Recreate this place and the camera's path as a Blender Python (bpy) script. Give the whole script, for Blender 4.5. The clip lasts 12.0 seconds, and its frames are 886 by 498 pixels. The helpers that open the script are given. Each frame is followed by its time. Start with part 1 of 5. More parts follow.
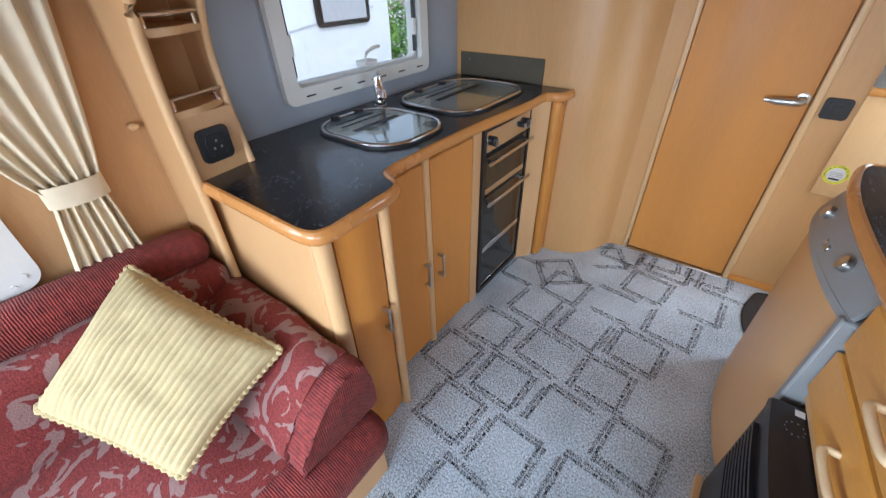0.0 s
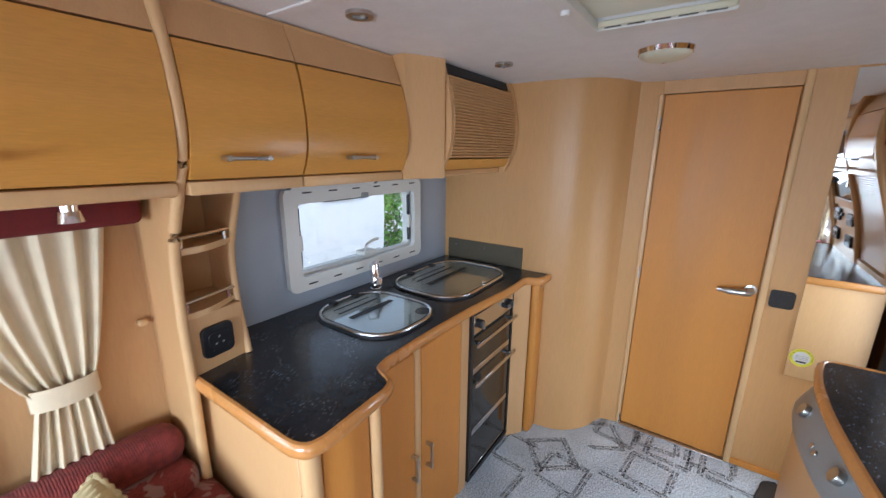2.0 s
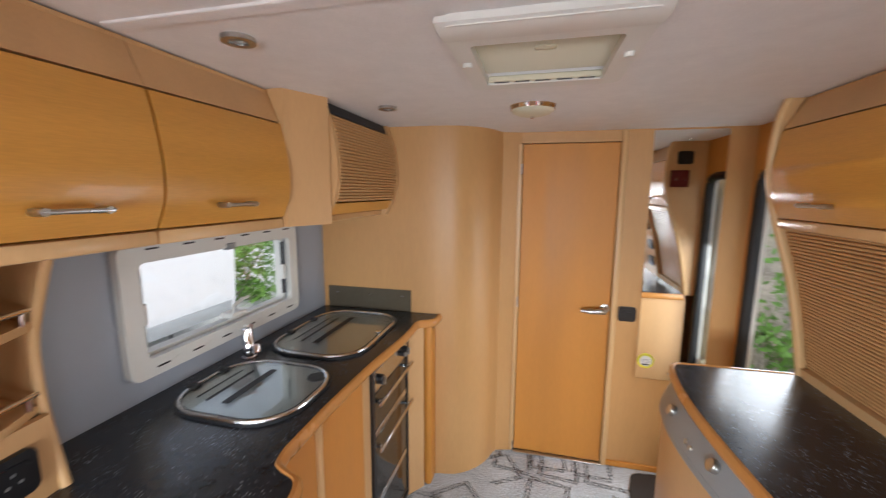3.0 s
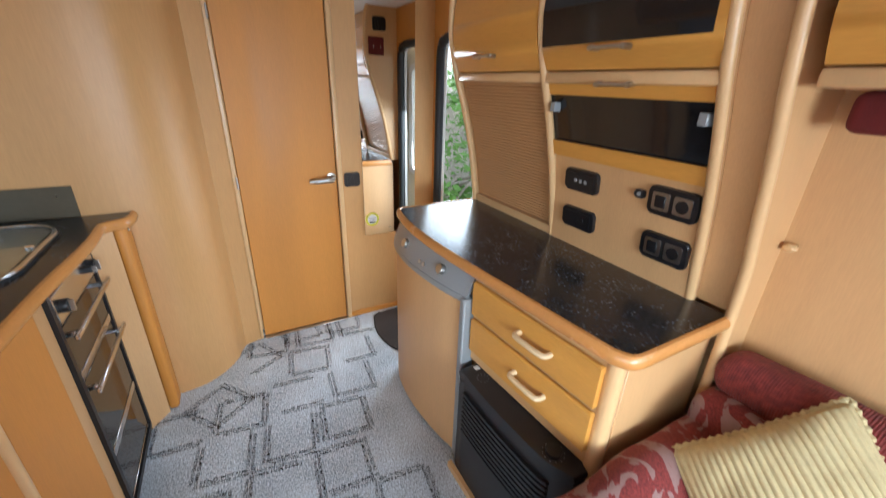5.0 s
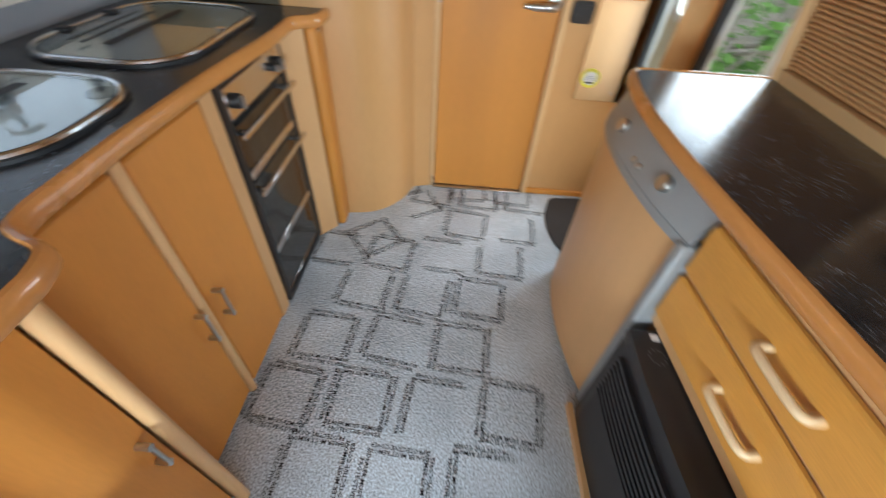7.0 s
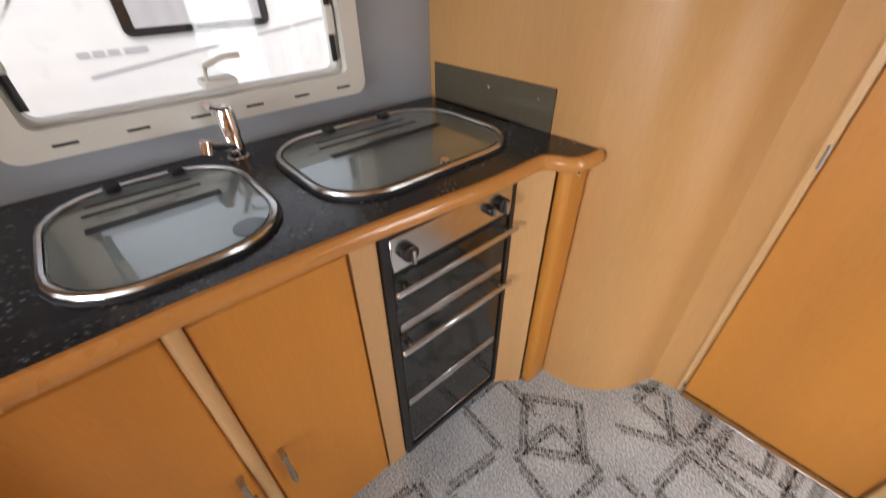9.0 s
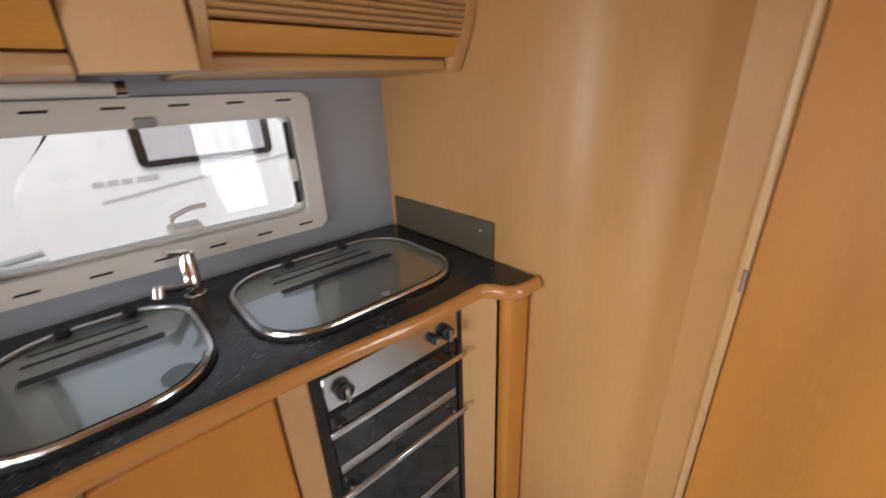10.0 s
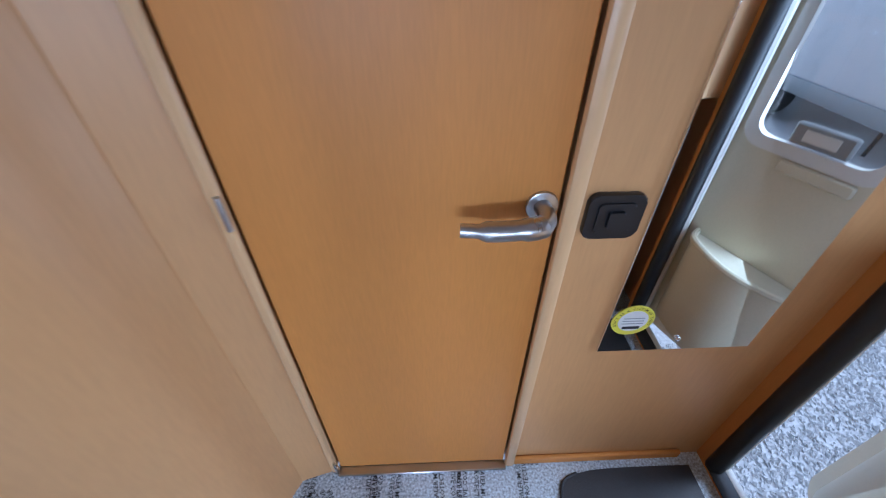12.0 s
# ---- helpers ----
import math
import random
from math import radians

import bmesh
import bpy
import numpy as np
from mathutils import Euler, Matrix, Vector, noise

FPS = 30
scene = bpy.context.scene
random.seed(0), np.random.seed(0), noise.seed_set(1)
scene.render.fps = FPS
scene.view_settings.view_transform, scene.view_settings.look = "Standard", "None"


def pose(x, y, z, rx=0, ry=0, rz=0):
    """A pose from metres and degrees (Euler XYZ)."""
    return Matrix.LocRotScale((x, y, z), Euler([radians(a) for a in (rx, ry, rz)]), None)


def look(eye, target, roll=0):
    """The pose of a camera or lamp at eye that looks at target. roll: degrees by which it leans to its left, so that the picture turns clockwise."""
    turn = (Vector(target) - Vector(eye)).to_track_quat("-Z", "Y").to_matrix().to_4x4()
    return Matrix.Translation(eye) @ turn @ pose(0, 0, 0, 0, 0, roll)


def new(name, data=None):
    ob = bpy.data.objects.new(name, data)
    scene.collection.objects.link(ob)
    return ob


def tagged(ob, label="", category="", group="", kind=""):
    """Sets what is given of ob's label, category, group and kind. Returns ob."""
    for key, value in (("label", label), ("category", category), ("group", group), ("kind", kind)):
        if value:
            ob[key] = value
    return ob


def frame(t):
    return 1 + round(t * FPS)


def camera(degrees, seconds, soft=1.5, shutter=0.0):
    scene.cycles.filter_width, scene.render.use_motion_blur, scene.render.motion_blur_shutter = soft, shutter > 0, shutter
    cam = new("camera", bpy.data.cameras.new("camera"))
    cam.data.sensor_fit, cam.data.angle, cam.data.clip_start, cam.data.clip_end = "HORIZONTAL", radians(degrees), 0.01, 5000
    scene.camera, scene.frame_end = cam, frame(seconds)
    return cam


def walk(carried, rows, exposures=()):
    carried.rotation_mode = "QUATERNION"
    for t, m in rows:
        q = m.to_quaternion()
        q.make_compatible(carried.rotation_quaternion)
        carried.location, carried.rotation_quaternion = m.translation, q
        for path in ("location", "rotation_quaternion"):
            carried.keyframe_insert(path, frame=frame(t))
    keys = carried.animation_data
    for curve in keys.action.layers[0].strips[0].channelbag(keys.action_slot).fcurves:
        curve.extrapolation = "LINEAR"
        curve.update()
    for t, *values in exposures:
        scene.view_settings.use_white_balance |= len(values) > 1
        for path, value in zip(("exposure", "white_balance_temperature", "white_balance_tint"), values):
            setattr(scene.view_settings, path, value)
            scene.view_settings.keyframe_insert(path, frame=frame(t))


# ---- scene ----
cam = camera(98.0, 12.0, 1.2, 0.4)
PATH = [
    (0, (1.372, 0.204, 1.441), (0.385, 1.493, 0.274), -1.4),
    (0.5, (1.364, 0.206, 1.476), (0.309, 1.556, 0.443), -1.5),
    (1, (1.359, 0.206, 1.53), (0.235, 1.634, 0.695), -1.4),
    (1.5, (1.354, 0.196, 1.572), (0.202, 1.701, 0.931), -0.6),
    (2, (1.355, 0.186, 1.603), (0.252, 1.782, 1.117), 0.5),
    (2.5, (1.311, 0.19, 1.624), (0.397, 1.93, 1.255), 1.0),
    (3, (1.187, 0.211, 1.622), (0.718, 2.133, 1.328), 0.3),
    (3.5, (1.115, 0.193, 1.612), (1.299, 2.17, 1.372), 0.3),
    (3.7, (1.11, 0.187, 1.609), (1.549, 2.124, 1.38), 0.9),
    (5.3, (1.074, 0.25, 1.435), (1.972, 1.761, 0.481), 3.1),
    (5.5, (1.078, 0.259, 1.407), (1.959, 1.708, 0.346), 3.6),
    (6, (1.084, 0.281, 1.37), (1.879, 1.614, 0.109), 4.7),
    (6.5, (1.135, 0.361, 1.349), (1.737, 1.683, -0.026), 5.1),
    (7, (1.207, 0.582, 1.346), (1.187, 2.009, -0.056), 4.2),
    (7.2, (1.227, 0.625, 1.338), (0.903, 2.046, -0.031), 2.9),
    (8.8, (1.128, 1.167, 1.339), (0.032, 2.257, 0.071), 0.3),
    (9, (1.137, 1.224, 1.361), (-0.07, 2.279, 0.165), -0.8),
    (9.5, (1.182, 1.292, 1.441), (-0.242, 2.315, 0.479), -2.1),
    (10, (1.237, 1.343, 1.455), (-0.152, 2.561, 0.688), -2.4),
    (10.5, (1.288, 1.446, 1.441), (0.358, 3.053, 0.698), -1.5),
    (11, (1.344, 1.591, 1.455), (0.921, 3.335, 0.574), -1.8),
    (11.5, (1.372, 1.76, 1.408), (1.303, 3.452, 0.343), -1.0),
    (12, (1.406, 1.985, 1.303), (1.458, 3.529, 0.033), -0.4),
]
EXPOSURES = [
    (0.0, 1.10, 5600, 8),
    (2.0, 1.10, 5600, 8),
    (3.0, 1.17, 6500, 12),
    (3.7, 1.32, 7300, 20),
    (5.3, 1.30, 5600, 5),
    (6.5, 1.30, 5500, 5),
    (7.2, 1.25, 6400, 5),
    (9.0, 1.25, 7200, 15),
    (10.0, 1.00, 7000, 15),
    (11.0, 1.00, 4700, 6),
    (12.0, 0.90, 4700, 12),
]
walk(cam, [(t, look(eye, target, roll)) for t, eye, target, roll in PATH], EXPOSURES)

# ---- light ----
world = bpy.data.worlds.new("sky")
scene.world = world
world.use_nodes = True
nt = world.node_tree
sky = nt.nodes.new("ShaderNodeTexSky")
sky.sky_type, sky.sun_disc = "NISHITA", False
sky.sun_elevation, sky.sun_rotation = radians(58), radians(75)
pale = nt.nodes.new("ShaderNodeHueSaturation")
pale.inputs["Saturation"].default_value = 0.4
nt.links.new(sky.outputs[0], pale.inputs["Color"])
nt.links.new(pale.outputs[0], nt.nodes["Background"].inputs[0])
nt.nodes["Background"].inputs[1].default_value = 0.15
sun = new("sun", bpy.data.lights.new("sun", "SUN"))
sun.data.energy, sun.data.angle, sun.data.color = 1.0, radians(35), (1.0, 0.97, 0.93)
sun.matrix_world = look((5.1, -1.4, 10), (0, 0, 1.5))


def window_light(name, eye, target, w, h, watts):
    """Sky light that enters through an opening."""
    ob = new(name, bpy.data.lights.new(name, "AREA"))
    ob.data.shape, ob.data.size, ob.data.size_y = "RECTANGLE", w, h
    ob.data.energy, ob.data.color = watts, (0.86, 0.94, 1.0)
    ob.data.spread = radians(130)
    ob.matrix_world = look(eye, target)
    return ob


window_light("front_window_light", (1.16, -1.62, 1.25), (1.16, 0.45, -0.2), 1.5, 0.6, 24)
window_light("sofa_window_light_west", (0.03, -0.5, 1.13), (1.0, -0.1, 0.3), 1.1, 0.5, 4.5)
window_light("sofa_window_light_east", (2.27, -0.5, 1.13), (1.3, -0.1, 0.3), 1.1, 0.5, 4.5)
window_light("roof_light", (1.17, 1.2, 2.1), (1.17, 1.2, 0.5), 0.33, 0.34, 0.3)
window_light("entrance_light", (2.29, 2.19, 0.75), (0.5, 1.3, 0.35), 0.42, 1.1, 3.0)

# ---- materials ----


def material(name, color, rough=0.5, metal=0.0, spread=0.12, grain=(6, 6, 6), fine=60.0, bump=0.05, rvar=0.1, coat=0.0):
    """Two scales of variation in colour, roughness and relief."""
    m = bpy.data.materials.new(name)
    m.use_nodes = True
    t = m.node_tree
    b = t.nodes["Principled BSDF"]
    co = t.nodes.new("ShaderNodeTexCoord")
    mp = t.nodes.new("ShaderNodeMapping")
    mp.inputs["Scale"].default_value = grain
    info = t.nodes.new("ShaderNodeObjectInfo")
    add = t.nodes.new("ShaderNodeVectorMath")
    add.operation = "ADD"
    t.links.new(co.outputs["Object"], add.inputs[0])
    t.links.new(info.outputs["Random"], add.inputs[1])
    t.links.new(add.outputs[0], mp.inputs["Vector"])
    n1 = t.nodes.new("ShaderNodeTexNoise")
    n1.inputs["Scale"].default_value, n1.inputs["Detail"].default_value = 1.0, 4
    n2 = t.nodes.new("ShaderNodeTexNoise")
    n2.inputs["Scale"].default_value, n2.inputs["Detail"].default_value = fine, 3
    t.links.new(mp.outputs[0], n1.inputs["Vector"])
    t.links.new(mp.outputs[0] if grain[0] != grain[2] or grain[1] != grain[2] else co.outputs["Object"], n2.inputs["Vector"])
    if grain[0] != grain[2] or grain[1] != grain[2]:
        n2.inputs["Scale"].default_value = fine / 10
    mix = t.nodes.new("ShaderNodeMix")
    mix.inputs["Factor"].default_value = 0.4
    t.links.new(n1.outputs["Fac"], mix.inputs["A"])
    t.links.new(n2.outputs["Fac"], mix.inputs["B"])
    ramp = t.nodes.new("ShaderNodeValToRGB")
    ramp.color_ramp.elements[0].position, ramp.color_ramp.elements[1].position = 0.3, 0.7
    ramp.color_ramp.elements[0].color = (*[c * (1 - spread) for c in color], 1)
    ramp.color_ramp.elements[1].color = (*[min(1, c * (1 + spread)) for c in color], 1)
    t.links.new(mix.outputs["Result"], ramp.inputs[0])
    t.links.new(ramp.outputs[0], b.inputs["Base Color"])
    mr = t.nodes.new("ShaderNodeMapRange")
    mr.inputs["To Min"].default_value, mr.inputs["To Max"].default_value = max(0.02, rough - rvar), min(1, rough + rvar)
    t.links.new(n1.outputs["Fac"], mr.inputs["Value"])
    t.links.new(mr.outputs[0], b.inputs["Roughness"])
    b.inputs["Metallic"].default_value = metal
    b.inputs["Coat Weight"].default_value = coat
    bp = t.nodes.new("ShaderNodeBump")
    bp.inputs["Strength"].default_value, bp.inputs["Distance"].default_value = bump, 0.002
    t.links.new(n2.outputs["Fac"], bp.inputs["Height"])
    t.links.new(bp.outputs[0], b.inputs["Normal"])
    return m


PALE = material("pale_beech_laminate", (0.6, 0.355, 0.16), 0.38, spread=0.09, grain=(9, 9, 0.9), fine=300, bump=0.03)
ORANGE = material("orange_beech_veneer", (0.58, 0.24, 0.04), 0.5, spread=0.1, grain=(8, 8, 0.8), fine=320, bump=0.03)
ORANGE_H = material("orange_beech_veneer_lengthwise", (0.62, 0.3, 0.055), 0.38, spread=0.14, grain=(12, 0.9, 12), fine=320, bump=0.03, coat=0.15)
LIP = material("lacquered_beech_edge", (0.56, 0.25, 0.07), 0.25, spread=0.1, grain=(5, 5, 5), fine=90, bump=0.02, coat=0.4)
TRIM = material("pale_beech_edge", (0.66, 0.42, 0.2), 0.35, spread=0.06, grain=(8, 8, 1.5), fine=200, bump=0.02)
BULK = material("warm_beech_wall_board", (0.56, 0.31, 0.12), 0.42, spread=0.09, grain=(5, 5, 0.6), fine=300, bump=0.03, rvar=0.14)
CEIL = material("ceiling_board", (0.8, 0.78, 0.765), 0.7, spread=0.05, grain=(14, 14, 14), fine=120, bump=0.08)
GREYWALL = material("grey_wall_board", (0.36, 0.4, 0.46), 0.45, spread=0.05, grain=(6, 6, 6), fine=200, bump=0.04)
TRAY = material("dull_steel_tray", (0.72, 0.73, 0.73), 0.42, metal=1.0, spread=0.12, grain=(7, 7, 7), fine=80, bump=0.02, rvar=0.15)
WHITEPL = material("white_plastic", (0.74, 0.74, 0.7), 0.4, spread=0.03, fine=150, bump=0.02)
CREAMPL = material("cream_moulded_plastic", (0.68, 0.64, 0.48), 0.42, spread=0.05, fine=150, bump=0.05)
BLACKPL = material("black_plastic", (0.009, 0.009, 0.011), 0.4, spread=0.2, fine=250, bump=0.05)
HEATER = material("black_enamel", (0.02, 0.02, 0.023), 0.4, spread=0.2, fine=300, bump=0.04)
GREYPL = material("silver_grey_plastic", (0.3, 0.32, 0.33), 0.42, metal=0.2, spread=0.06, fine=200, bump=0.02)
STEEL = material("brushed_steel", (0.62, 0.62, 0.62), 0.22, metal=1.0, spread=0.06, grain=(3, 40, 40), fine=100, bump=0.02)
CHROME = material("chrome", (0.8, 0.8, 0.82), 0.08, metal=1.0, spread=0.03, rvar=0.04, bump=0.0)
SATIN = material("satin_nickel", (0.5, 0.49, 0.47), 0.3, metal=1.0, spread=0.06, bump=0.01)
DARKGLASS = material("smoked_glass", (0.012, 0.012, 0.014), 0.06, spread=0.2, rvar=0.03, bump=0.0)
OVENGLASS = material("oven_glass", (0.02, 0.022, 0.022), 0.07, spread=0.3, rvar=0.04, bump=0.0)
RUBBER = material("black_rubber_seal", (0.015, 0.017, 0.02), 0.5, spread=0.2, bump=0.05)
CURTAIN = material("cream_curtain_cloth", (0.7, 0.6, 0.42), 0.85, spread=0.08, grain=(20, 20, 20), fine=500, bump=0.2)
PELMET = material("dark_red_chenille", (0.13, 0.012, 0.012), 0.9, spread=0.3, grain=(30, 30, 5), fine=300, bump=0.3)
SPLASH = material("bronze_tinted_panel", (0.1, 0.085, 0.06), 0.15, spread=0.1, rvar=0.05, bump=0.0)
HANDLE_P = material("cream_handle_plastic", (0.7, 0.52, 0.3), 0.35, spread=0.05)
YELLOW = material("yellow_print", (0.75, 0.7, 0.06), 0.4, spread=0.03)
PAPER = material("white_label", (0.75, 0.75, 0.75), 0.5, spread=0.05)
INK = material("black_print", (0.012, 0.013, 0.016), 0.5, spread=0.2)
GRAVEL = material("gravel", (0.46, 0.46, 0.45), 0.9, spread=0.35, grain=(60, 60, 60), fine=300, bump=0.1)
LEAF = material("leaf", (0.13, 0.28, 0.04), 0.6, spread=0.5, fine=20)
EARTH = material("dry_bank_earth", (0.42, 0.37, 0.3), 0.95, spread=0.5, grain=(8, 8, 8), fine=40, bump=0.8)
VANWHITE = material("white_caravan_paint", (0.62, 0.63, 0.64), 0.3, spread=0.03, fine=20, bump=0.0)
VANGREY = material("grey_decal", (0.4, 0.4, 0.42), 0.4, spread=0.03)
TYRE = material("tyre_rubber", (0.03, 0.03, 0.03), 0.8, spread=0.2)
MAT = material("dark_ribbed_mat", (0.03, 0.032, 0.036), 0.35, spread=0.3, fine=200, bump=0.3)


def glass(name, color, rough=0.0):
    m = bpy.data.materials.new(name)
    m.use_nodes = True
    b = m.node_tree.nodes["Principled BSDF"]
    b.inputs["Base Color"].default_value = (*color, 1)
    b.inputs["Roughness"].default_value = rough
    b.inputs["Transmission Weight"].default_value = 1.0
    b.inputs["IOR"].default_value = 1.45
    return m


GLASS = glass("clear_acrylic", (0.97, 0.98, 0.98))
HOBGLASS = glass("smoked_lid_glass", (0.75, 0.8, 0.79))
SCREEN = bpy.data.materials.new("fly_screen_net")
SCREEN.use_nodes = True
tr = SCREEN.node_tree.nodes.new("ShaderNodeBsdfTranslucent")
tr.inputs[0].default_value = (0.5, 0.45, 0.35, 1)
mx = SCREEN.node_tree.nodes.new("ShaderNodeMixShader")
mx.inputs[0].default_value = 0.12
df = SCREEN.node_tree.nodes.new("ShaderNodeBsdfDiffuse")
df.inputs[0].default_value = (0.6, 0.54, 0.42, 1)
SCREEN.node_tree.links.new(df.outputs[0], mx.inputs[1])
SCREEN.node_tree.links.new(tr.outputs[0], mx.inputs[2])
SCREEN.node_tree.links.new(mx.outputs[0], SCREEN.node_tree.nodes["Material Output"].inputs[0])
MIRROR = bpy.data.materials.new("mirror")
MIRROR.use_nodes = True
MIRROR.node_tree.nodes["Principled BSDF"].inputs["Metallic"].default_value = 1.0
MIRROR.node_tree.nodes["Principled BSDF"].inputs["Roughness"].default_value = 0.01
MIRROR.node_tree.nodes["Principled BSDF"].inputs["Base Color"].default_value = (0.86, 0.86, 0.84, 1)


def worktop_material():
    m = material("black_fleck_laminate", (0.022, 0.026, 0.034), 0.22, spread=0.35, grain=(30, 30, 30), fine=200, bump=0.02)
    t = m.node_tree
    b = t.nodes["Principled BSDF"]
    co = t.nodes.new("ShaderNodeTexCoord")
    mp = t.nodes.new("ShaderNodeMapping")
    mp.inputs["Scale"].default_value = (170, 60, 100)
    mp.inputs["Rotation"].default_value = (0, 0, 0.6)
    v = t.nodes.new("ShaderNodeTexVoronoi")
    v.inputs["Scale"].default_value = 1.0
    t.links.new(co.outputs["Object"], mp.inputs[0])
    t.links.new(mp.outputs[0], v.inputs["Vector"])
    r = t.nodes.new("ShaderNodeMapRange")
    r.inputs["From Min"].default_value, r.inputs["From Max"].default_value = 0.3, 0.12
    t.links.new(v.outputs["Distance"], r.inputs["Value"])
    n = t.nodes.new("ShaderNodeTexNoise")
    n.inputs["Scale"].default_value = 18
    t.links.new(co.outputs["Object"], n.inputs["Vector"])
    th = t.nodes.new("ShaderNodeMapRange")
    th.inputs["From Min"].default_value, th.inputs["From Max"].default_value = 0.45, 0.62
    t.links.new(n.outputs["Fac"], th.inputs["Value"])
    mul = t.nodes.new("ShaderNodeMath")
    mul.operation = "MULTIPLY"
    t.links.new(r.outputs[0], mul.inputs[0])
    t.links.new(th.outputs[0], mul.inputs[1])
    mix = t.nodes.new("ShaderNodeMix")
    mix.data_type = "RGBA"
    old = b.inputs["Base Color"].links[0].from_socket
    t.links.new(mul.outputs[0], mix.inputs["Factor"])
    t.links.new(old, mix.inputs[6])
    mix.inputs[7].default_value = (0.3, 0.33, 0.38, 1)
    t.links.new(mix.outputs[2], b.inputs["Base Color"])
    return m


WORKTOP = worktop_material()


def floor_material():
    m = material("speckled_grey_carpet_film", (0.44, 0.51, 0.61), 0.36, spread=0.75, grain=(4, 4, 4), fine=150, bump=0.5, coat=0.6)
    t = m.node_tree
    for nd in t.nodes:
        if nd.bl_idname == "ShaderNodeMix":
            nd.inputs["Factor"].default_value = 0.75
    co = t.nodes.new("ShaderNodeTexCoord")
    crease = t.nodes.new("ShaderNodeTexNoise")
    crease.inputs["Scale"].default_value, crease.inputs["Detail"].default_value, crease.inputs["Distortion"].default_value = 11, 6, 1.5
    t.links.new(co.outputs["Object"], crease.inputs["Vector"])
    bp = t.nodes.new("ShaderNodeBump")
    bp.inputs["Strength"].default_value, bp.inputs["Distance"].default_value = 0.9, 0.012
    t.links.new(crease.outputs["Fac"], bp.inputs["Height"])
    b = t.nodes["Principled BSDF"]
    b.inputs["Coat Roughness"].default_value = 0.08
    t.links.new(bp.outputs[0], b.inputs["Coat Normal"])
    return m


FLOOR = floor_material()


def red_fabric(name, pattern):
    """Chenille: ribbed plain cloth, or a damask of leaf scrolls."""
    m = bpy.data.materials.new(name)
    m.use_nodes = True
    t = m.node_tree
    b = t.nodes["Principled BSDF"]
    b.inputs["Roughness"].default_value = 0.85
    b.inputs["Sheen Weight"].default_value = 0.08
    co = t.nodes.new("ShaderNodeTexCoord")
    n = t.nodes.new("ShaderNodeTexNoise")
    n.inputs["Scale"].default_value = 180 if pattern else 60
    t.links.new(co.outputs["Object"], n.inputs["Vector"])
    ramp = t.nodes.new("ShaderNodeValToRGB")
    ramp.color_ramp.elements[0].position, ramp.color_ramp.elements[1].position = 0.3, 0.7
    ramp.color_ramp.elements[0].color, ramp.color_ramp.elements[1].color = (0.11, 0.009, 0.008, 1), (0.22, 0.026, 0.02, 1)
    t.links.new(n.outputs["Fac"], ramp.inputs[0])
    bp = t.nodes.new("ShaderNodeBump")
    bp.inputs["Strength"].default_value, bp.inputs["Distance"].default_value = 0.6, 0.003
    if pattern:
        w = t.nodes.new("ShaderNodeTexNoise")
        w.inputs["Scale"].default_value, w.inputs["Detail"].default_value, w.inputs["Distortion"].default_value = 7.0, 2.0, 3.2
        t.links.new(co.outputs["Object"], w.inputs["Vector"])
        r2 = t.nodes.new("ShaderNodeMapRange")
        r2.inputs["From Min"].default_value, r2.inputs["From Max"].default_value = 0.53, 0.55
        t.links.new(w.outputs["Fac"], r2.inputs["Value"])
        mix = t.nodes.new("ShaderNodeMix")
        mix.data_type = "RGBA"
        t.links.new(r2.outputs[0], mix.inputs["Factor"])
        t.links.new(ramp.outputs[0], mix.inputs[6])
        mix.inputs[7].default_value = (0.24, 0.14, 0.125, 1)
        t.links.new(mix.outputs[2], b.inputs["Base Color"])
        t.links.new(n.outputs["Fac"], bp.inputs["Height"])
    else:
        w = t.nodes.new("ShaderNodeTexWave")
        w.wave_type, w.bands_direction = "BANDS", "Y"
        w.inputs["Scale"].default_value, w.inputs["Distortion"].default_value, w.inputs["Detail"].default_value = 50, 2.0, 2
        t.links.new(co.outputs["Object"], w.inputs["Vector"])
        t.links.new(ramp.outputs[0], b.inputs["Base Color"])
        t.links.new(w.outputs["Fac"], bp.inputs["Height"])
    t.links.new(bp.outputs[0], b.inputs["Normal"])
    return m


RED = red_fabric("red_ribbed_chenille", False)
DAMASK = red_fabric("red_leaf_damask", True)
CORD = material("cream_corduroy", (0.46, 0.37, 0.19), 0.8, spread=0.14, grain=(30, 30, 30), fine=200, bump=0.2)

# ---- building helpers ----
ORG = {}


def thing(name, at, label="", category="", group="", kind=""):
    ob = new(name)
    ob.empty_display_size = 0.05
    ob.location = at
    ORG[ob] = Vector(at)
    return tagged(ob, label, category, group, kind)


def part(name, bm, mat, parent=None, label="", smooth=True):
    """One mesh object from a bmesh in world metres, under parent."""
    me = bpy.data.meshes.new(name)
    bmesh.ops.recalc_face_normals(bm, faces=bm.faces)
    o = ORG[parent] if parent is not None else Vector((0, 0, 0))
    bmesh.ops.translate(bm, verts=bm.verts, vec=-o)
    bm.to_mesh(me)
    bm.free()
    me.materials.append(mat)
    if smooth:
        me.shade_smooth()
        me.set_sharp_from_angle(angle=radians(38))
    ob = new(name, me)
    ORG[ob] = o
    if parent is not None:
        ob.parent = parent
    if label:
        ob["label"] = label
    return ob


def structure(name, bm, mat, label, category):
    return tagged(part(name, bm, mat), label, category, kind="structure")


